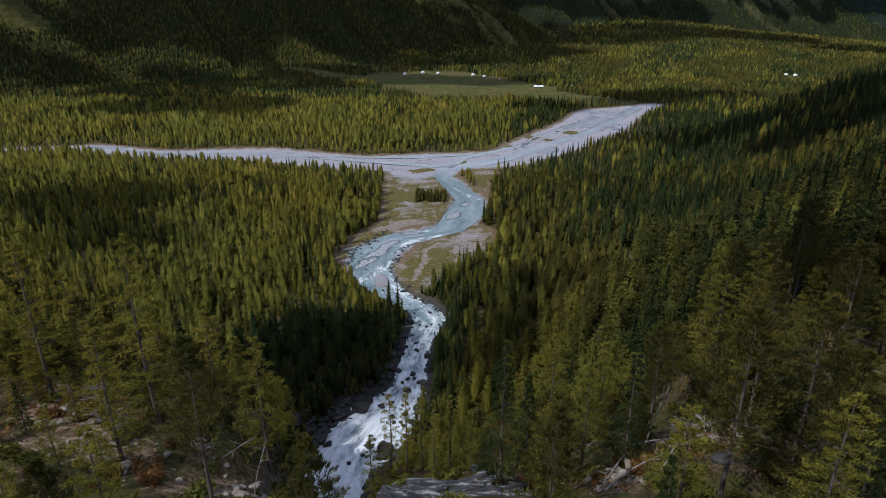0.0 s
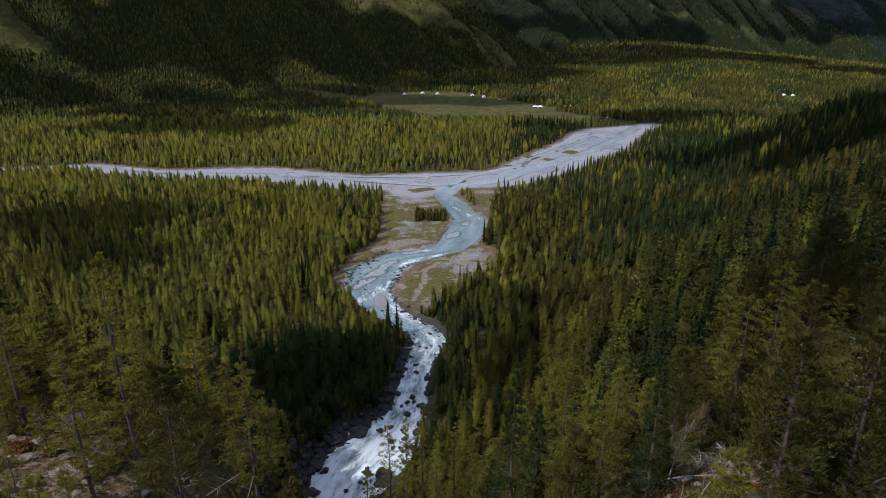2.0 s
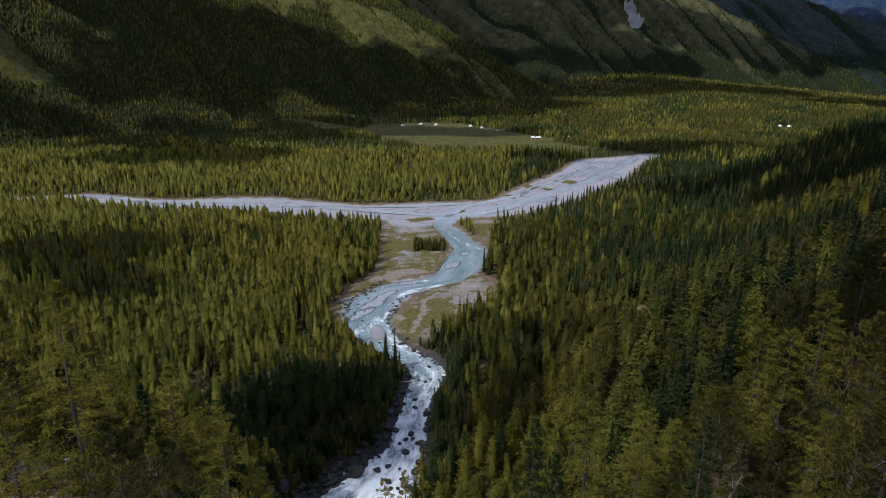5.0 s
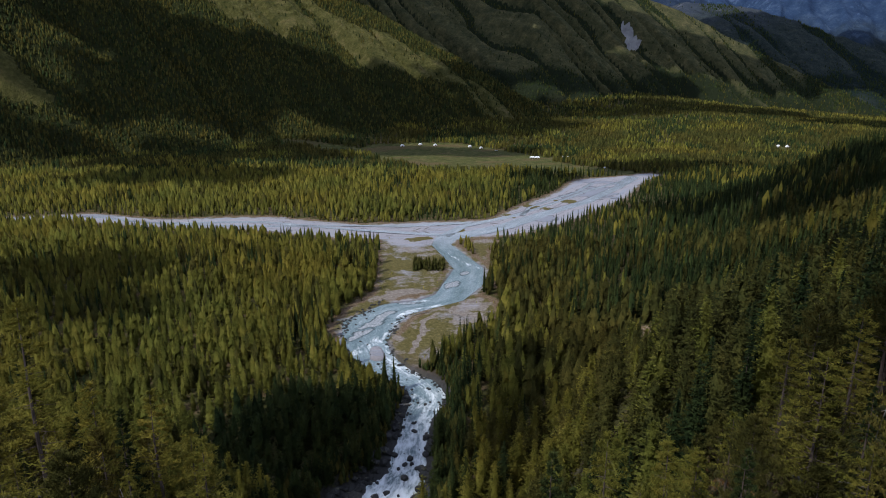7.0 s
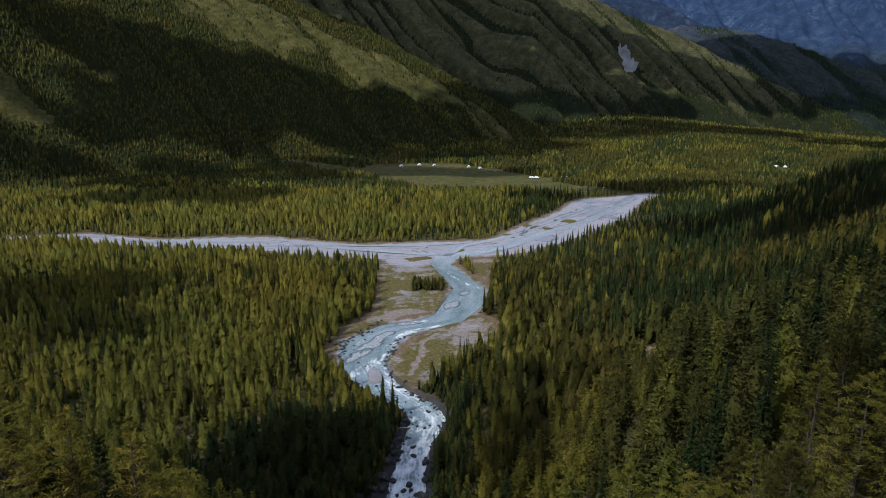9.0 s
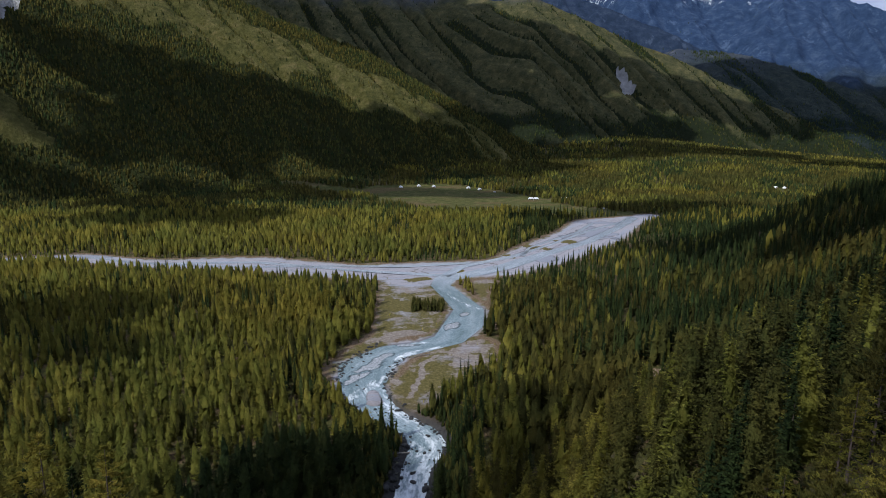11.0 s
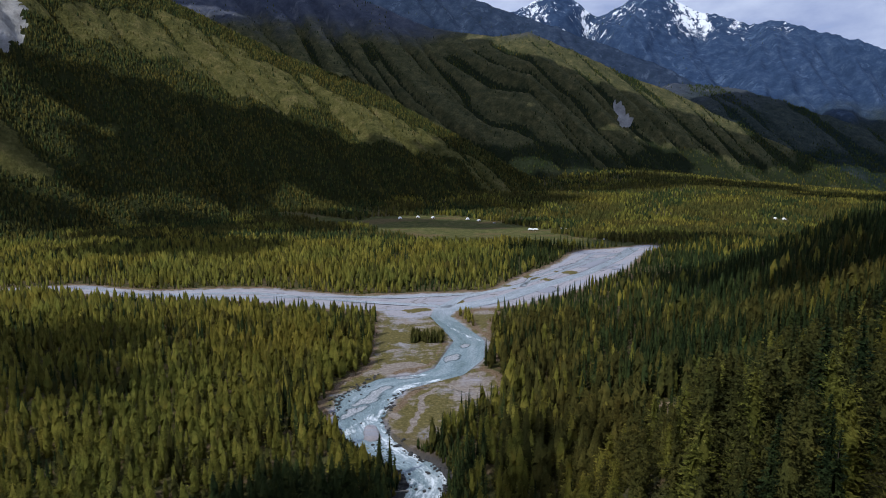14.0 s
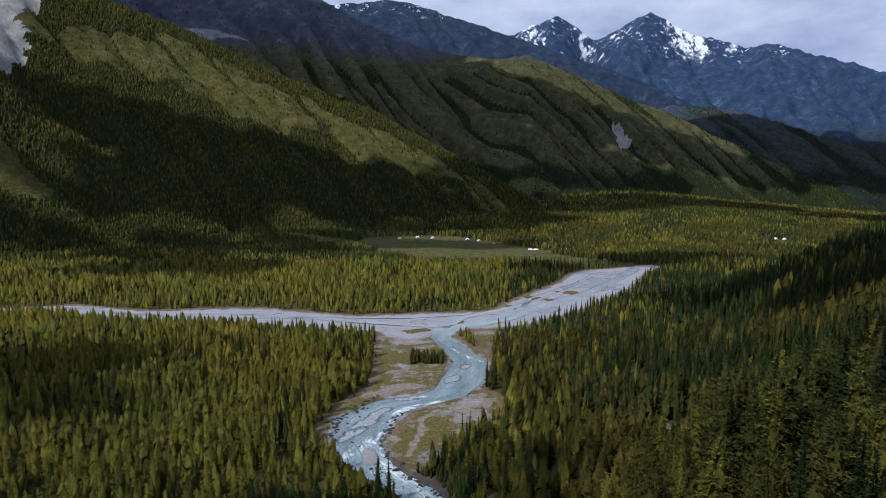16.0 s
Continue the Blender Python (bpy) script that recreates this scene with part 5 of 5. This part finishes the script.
def dead_wood():
    rng = random.Random(77)
    for n in range(26):
        x, y = rng.choice(((-20, 470), (-30, 540), (60, 570), (0, 330), (120, 640), (-150, 575), (-250, 580), (-14, 238)))
        x, y = x + rng.uniform(-25, 25), y + rng.uniform(-14, 14)
        if abs(x + 14) < 12 and y < 260:
            x, y = -19 + rng.uniform(-2, 2), 240 + rng.uniform(-5, 5)
        log_thing(x, y, rng.uniform(5, 12), rng.uniform(0.16, 0.32), rng.uniform(0, 360), rng)
    for x, y in ((-36, 54), (-44, 66), (-34, 50), (22, 50), (25, 48), (27, 51), (17, 43), (16, 46), (33, 41), (34, 43), (38, 64), (18, 60), (45, 58), (14, 66), (50, 70), (-24, 56), (-32, 58)):
        log_thing(x, y, rng.uniform(4, 8), rng.uniform(0.07, 0.13), rng.uniform(0, 360), rng, "bleached fallen trunk with broken branches on the hillside", 12, 8, "fallen_trunk")
    for x, y, L, tilt in ((-18.6, 49, 9.5, 78), (-28, 60, 7, 82), (19.5, 41, 6, 70), (38, 52, 8, 66), (21, 50, 8, 80), (40, 66, 9, 84), (12, 62, 7, 78)):
        log_thing(x, y, L, 0.085, rng.uniform(0, 360), rng, "grey dead snag leaning without bark", tilt, 6, "dead_snag", 0.55)


dead_wood()


def brush_pile(x, y, size, seed, material, label):
    """A heap of thin dead boughs, bent and crossed."""
    rng = random.Random(seed)
    V, F = [], []
    for k in range(70):
        a, up, L = rng.uniform(0, 6.283), rng.uniform(-0.1, 0.55), size * rng.uniform(0.5, 1.1)
        px, py = rng.gauss(0, 0.3) * size, rng.gauss(0, 0.3) * size
        z = float(ground_z(x + px, y + py)) - float(ground_z(x, y))
        r = rng.uniform(0.015, 0.045)
        path = [(px + t * L * math.cos(a + 0.6 * t), py + t * L * math.sin(a + 0.6 * t), z + L * (up * t - 0.25 * t * t) + rng.uniform(0, 0.2)) for t in (0, 0.35, 0.7, 1.0)]
        tube(V, F, path, (r, 0.8 * r, 0.55 * r, 0.2 * r), 3)
    ob = new("brush_pile", make_mesh("brush_pile", np.array(V), np.array(F), [material]))
    ob.matrix_world = pose(x, y, float(ground_z(x, y)))
    tagged(ob, label, "brush", group="heaps of dead boughs")


for n, (x, y, size) in enumerate(((22, 71, 2.4), (27, 54, 2.6), (-42, 62, 2.4), (14, 60, 1.7), (36, 62, 2.2), (-27, 55, 1.6), (8, 53, 1.4))):
    brush_pile(x, y, size, 810 + n, M_RED if n % 3 == 0 else M_DEAD, "reddish heap of thin dead boughs on the slope" if n % 3 == 0 else "grey heap of bleached dead boughs on the slope")


def ledge():
    """Layered bare ledge at the brink."""
    rng = random.Random(9)
    top = new("rock_ledge")
    for i in range(16):
        bm = bmesh.new()
        bmesh.ops.create_cube(bm, size=1.0)
        bmesh.ops.subdivide_edges(bm, edges=bm.edges[:], cuts=9, use_grid_fill=True)
        sx, sy, sz = rng.uniform(4, 8), rng.uniform(1.3, 2.6), rng.uniform(0.5, 0.8)
        for v in bm.verts:
            r = 1 - 0.25 * (abs(v.co.x * 2) ** 3 + abs(v.co.y * 2) ** 3) / 2
            v.co = Vector((v.co.x * sx * r, v.co.y * sy * r, v.co.z * sz))
            v.co += 0.35 * noise.noise_vector(v.co * 0.7 + Vector((i * 7, 0, 0))) + 0.2 * noise.noise_vector(Vector((v.co.x * 0.9, v.co.y * 5, v.co.z * 6 + i)))
        me = bpy.data.meshes.new("slab")
        bm.to_mesh(me)
        bm.free()
        me.materials.append(M_SLAB)
        ob = new("slab", me)
        ob.parent = top
        x, y = -4.5 + 10 * (i % 4) / 3 + rng.uniform(-0.8, 0.8), -4.2 + 1.9 * (i // 4) + rng.uniform(-0.4, 0.4)
        ob.matrix_basis = pose(x, y, float(ground_z(0.5 + x, 49 + y)) - 0.1, rng.uniform(-26, -14), rng.uniform(-6, 6), rng.uniform(-20, 20))
    top.matrix_basis = pose(0.5, 49, 0)
    tagged(top, "grey layered bare rock ledge above the rapids", "rock ledge")


ledge()


def bush_kind(seed, r, material=M_BUSH):
    rng = random.Random(seed)
    V, F = [], []
    for n in range(260):
        a, b = rng.uniform(0, 6.283), rng.random()
        rr = r * (0.35 + 0.65 * rng.random() ** 0.5)
        px, py, pz = rr * math.cos(a) * math.sqrt(1 - b * b), rr * math.sin(a) * math.sqrt(1 - b * b), rr * b * 0.9
        s = 0.16 + 0.16 * rng.random()
        d = [Vector((rng.gauss(0, 1), rng.gauss(0, 1), rng.gauss(0, 1))).normalized() * s for _ in range(2)]
        k = len(V)
        p = Vector((px, py, pz))
        V += [p - d[0], p + d[1] * 0.5, p + d[0], p - d[1] * 0.5]
        F += [(k, k + 1, k + 2), (k, k + 2, k + 3)]
    return make_mesh("shrub", np.array([v[:] for v in V]), np.array(F), [material])


def shrubs():
    rng = random.Random(41)
    kinds = [bush_kind(i, 1.0) for i in range(3)]
    for n in range(210):
        x, y = rng.uniform(-60, 70), rng.uniform(34, 84)
        if abs(x) > 0.8 * (y + 10):
            continue
        ob = new("shrub", kinds[n % 3])
        s = rng.uniform(0.5, 1.5)
        ob.matrix_world = pose(x, y, float(ground_z(x, y)) - 0.1, 0, 0, rng.uniform(0, 360)) @ Matrix.Diagonal((s, s, s * rng.uniform(0.6, 1.1), 1))
        tagged(ob, "low yellow-green shrub on the rocky hillside", "shrub", group="hillside shrubs")
    brown = [bush_kind(10 + i, 1.0, M_RUSSET) for i in range(2)]
    for cx, cy, n, spread, meshes, label in ((20.5, 41, 16, 3, kinds, "low yellow-green shrub on the rocky hillside"), (7, 50, 14, 4, brown, "low russet dwarf shrub on the slope"),
                                             (17, 46, 10, 4, brown, "low russet dwarf shrub on the slope"), (-30, 46, 14, 4, brown, "low russet dwarf shrub on the slope"),
                                             (-44, 60, 12, 6, brown, "low russet dwarf shrub on the slope"), (-5, 55, 12, 5, kinds, "low yellow-green shrub on the rocky hillside"),
                                             (2, 78, 26, 9, kinds, "low yellow-green shrub on the rocky hillside"), (4, 102, 26, 11, kinds, "low yellow-green shrub on the rocky hillside")):
        for k in range(n):
            x, y, s = cx + rng.gauss(0, 0.5) * spread, cy + rng.gauss(0, 0.5) * spread, rng.uniform(0.5, 1.2)
            ob = new("shrub", rng.choice(meshes))
            ob.matrix_world = pose(x, y, float(ground_z(x, y)) - 0.1, 0, 0, rng.uniform(0, 360)) @ Matrix.Diagonal((s, s, s * rng.uniform(0.5, 0.9), 1))
            tagged(ob, label, "shrub", group="hillside shrubs")


shrubs()


def ground_cover():
    """Dwarf shrubs, dry grass and litter twigs that cover the open hillside."""
    rs = np.random.RandomState(47)
    n = 15000
    x, y = rs.uniform(-70, 75, n), rs.uniform(26, 104, n)
    ok = (np.abs(x) < 0.8 * (y + 8)) & (fbm(x, y, 9, 3, 48) + rs.uniform(-0.2, 0.2, n) > -0.06) & (np.hypot(x - 0.5, (y - 49) * 1.3) > 6)
    x, y = x[ok], y[ok]
    z = ground_z(x, y)
    kind = np.digitize(fbm(x, y, 12, 3, 49) + rs.uniform(-0.12, 0.12, len(x)), (-0.09, 0.06))
    for k, (material, label) in enumerate(((M_RUSSET, "russet dwarf shrubs spread over the open hillside"), (M_DRY, "dry tan grass tufts on the open hillside"), (M_BUSH, "olive undergrowth spread over the open hillside"))):
        i = np.where(kind == k)[0]
        a, size = rs.uniform(0, 6.283, (len(i), 7)), rs.uniform(0.16, 0.5, (len(i), 1)) * rs.uniform(0.6, 1.2, (len(i), 7))
        off = rs.uniform(-0.35, 0.35, (2, len(i), 7))
        bx, by, bz = x[i][:, None] + off[0], y[i][:, None] + off[1], z[i][:, None] - 0.08
        w = 0.32 * size
        tip = np.stack([bx + np.cos(a) * size * 0.7, by + np.sin(a) * size * 0.7, bz + size * rs.uniform(0.7, 1.3, size.shape)], -1)
        left = np.stack([bx - np.sin(a) * w, by + np.cos(a) * w, bz + 0 * w], -1)
        right = np.stack([bx + np.sin(a) * w, by - np.cos(a) * w, bz + 0 * w], -1)
        V = np.stack([left, right, tip], 2).reshape(-1, 3)
        tagged(new("undergrowth", make_mesh("undergrowth", V, np.arange(len(V)).reshape(-1, 3), [material])), label, "undergrowth", kind="stuff")


ground_cover()


# ---- the camp on the meadow ----
def part(name, bm, material, parent, label=""):
    me = bpy.data.meshes.new(name)
    bm.to_mesh(me)
    bm.free()
    me.materials.append(material)
    ob = new(name, me)
    ob.parent = parent
    return tagged(ob, label) if label else ob


def box_bm(sx, sy, sz, at=(0, 0, 0), bevel=0.05):
    bm = bmesh.new()
    bmesh.ops.create_cube(bm, size=1.0)
    for v in bm.verts:
        v.co = Vector((v.co.x * sx + at[0], v.co.y * sy + at[1], v.co.z * sz + at[2]))
    if bevel:
        bmesh.ops.bevel(bm, geom=bm.edges[:], offset=bevel, segments=2, affect="EDGES")
    return bm


def lathe_bm(rings, sides=24):
    bm = bmesh.new()
    loops = [[bm.verts.new((r * math.cos(6.28319 * s / sides), r * math.sin(6.28319 * s / sides), z)) for s in range(sides)] for r, z in rings]
    for a, b in zip(loops, loops[1:]):
        for s in range(sides):
            bm.faces.new((a[s], a[(s + 1) % sides], b[(s + 1) % sides], b[s]))
    bm.faces.new(loops[-1])
    return bm


def dome_tent():
    top = new("dome_tent")
    bm = bmesh.new()
    bmesh.ops.create_icosphere(bm, subdivisions=3, radius=3.9)
    bmesh.ops.bisect_plane(bm, geom=bm.verts[:] + bm.edges[:] + bm.faces[:], plane_co=(0, 0, -0.3), plane_no=(0, 0, -1), clear_outer=True)
    part("canvas", bm, M_CANVAS, top)
    part("base_ring", lathe_bm([(4.0, -0.5), (4.05, 0.0), (3.95, 0.12)]), M_DOORWOOD, top, "dark wooden base ring")
    part("door", box_bm(1.3, 0.7, 2.0, (0, -3.55, 0.95), 0.05), M_DOORWOOD, top, "dark entrance")
    part("window", box_bm(1.5, 0.3, 0.8, (1.9, -3.05, 1.5), 0.1), M_GLASS, top, "dark clear window panel")
    return top


def pavilion():
    """Two white ridge roofs on posts over dark tables."""
    top = new("pavilion")
    for x in (-4.1, 4.1):
        bm = bmesh.new()
        q = [bm.verts.new(v) for v in ((x - 4.3, -3, 2.5), (x + 4.3, -3, 2.5), (x + 4.3, 3, 2.5), (x - 4.3, 3, 2.5), (x - 2.6, 0, 4.3), (x + 2.6, 0, 4.3))]
        for f in ((0, 1, 5, 4), (1, 2, 5), (2, 3, 4, 5), (3, 0, 4), (3, 2, 1, 0)):
            bm.faces.new([q[i] for i in f])
        part("roof", bm, M_CANVAS, top)
        part("valance", box_bm(8.5, 5.9, 0.24, (x, 0, 2.42), 0.04), M_CANVAS, top)
        for px in (-4.0, 0.0, 4.0):
            for py in (-2.8, 2.8):
                part("post", box_bm(0.14, 0.14, 3.0, (x + px * 0.98, py, 1.0), 0.02), M_CANVAS, top)
        part("table", box_bm(5.0, 1.6, 0.75, (x, 0.3, 0.375), 0.05), M_DOORWOOD, top, "dark wooden table")
    return top


def camper():
    top = new("van")
    part("body", box_bm(5.4, 2.0, 1.6, (0, 0, 1.35), 0.25), M_PAINT, top)
    part("window", box_bm(4.2, 2.04, 0.5, (0.2, 0, 1.75), 0.05), M_GLASS, top, "dark side windows")
    for x in (-1.7, 1.7):
        for y in (-0.9, 0.9):
            bm = bmesh.new()
            bmesh.ops.create_cone(bm, cap_ends=True, segments=16, radius1=0.38, radius2=0.38, depth=0.24, matrix=pose(x, y, 0.38, 90, 0, 0))
            wheel = part("wheel", bm, M_TYRE, top)
            bm = bmesh.new()
            bmesh.ops.create_cone(bm, cap_ends=True, segments=12, radius1=0.22, radius2=0.18, depth=0.26, matrix=pose(x, y, 0.38, 90, 0, 0))
            part("rim", bm, M_PAINT, wheel)
    return top


def camp():
    first = None
    for x, y, turn in ((-70, 1157, 10), (-37, 1170, -8), (-9, 1163, 12), (55, 1152, 0), (75, 1141, 15), (628, 1156, 0), (643, 1152, 20)):
        m = pose(x, y, float(ground_z(x, y)) + 0.3, 0, 0, turn)
        if first:
            ob = copy_thing(first, m)
        else:
            ob = first = dome_tent()
            ob.matrix_basis = m
        tagged(ob, "round white canvas dome tent on the meadow", "tent", group="dome tents of the camp")
    ob = pavilion()
    ob.matrix_basis = pose(155, 1018, float(ground_z(155, 1018)), 0, 0, -6)
    tagged(ob, "white open pavilion with two ridged roofs on the meadow", "pavilion")
    van = None
    for x, y, turn in ((101, 1119, 30), (204, 1036, 8), (212, 1034, 100), (240, 905, 60)):
        m = pose(x, y, float(ground_z(x, y)), 0, 0, turn)
        if van:
            ob = copy_thing(van, m)
        else:
            ob = van = camper()
            ob.matrix_basis = m
        tagged(ob, "white van parked on the meadow by the forest", "van", group="parked vans")


camp()
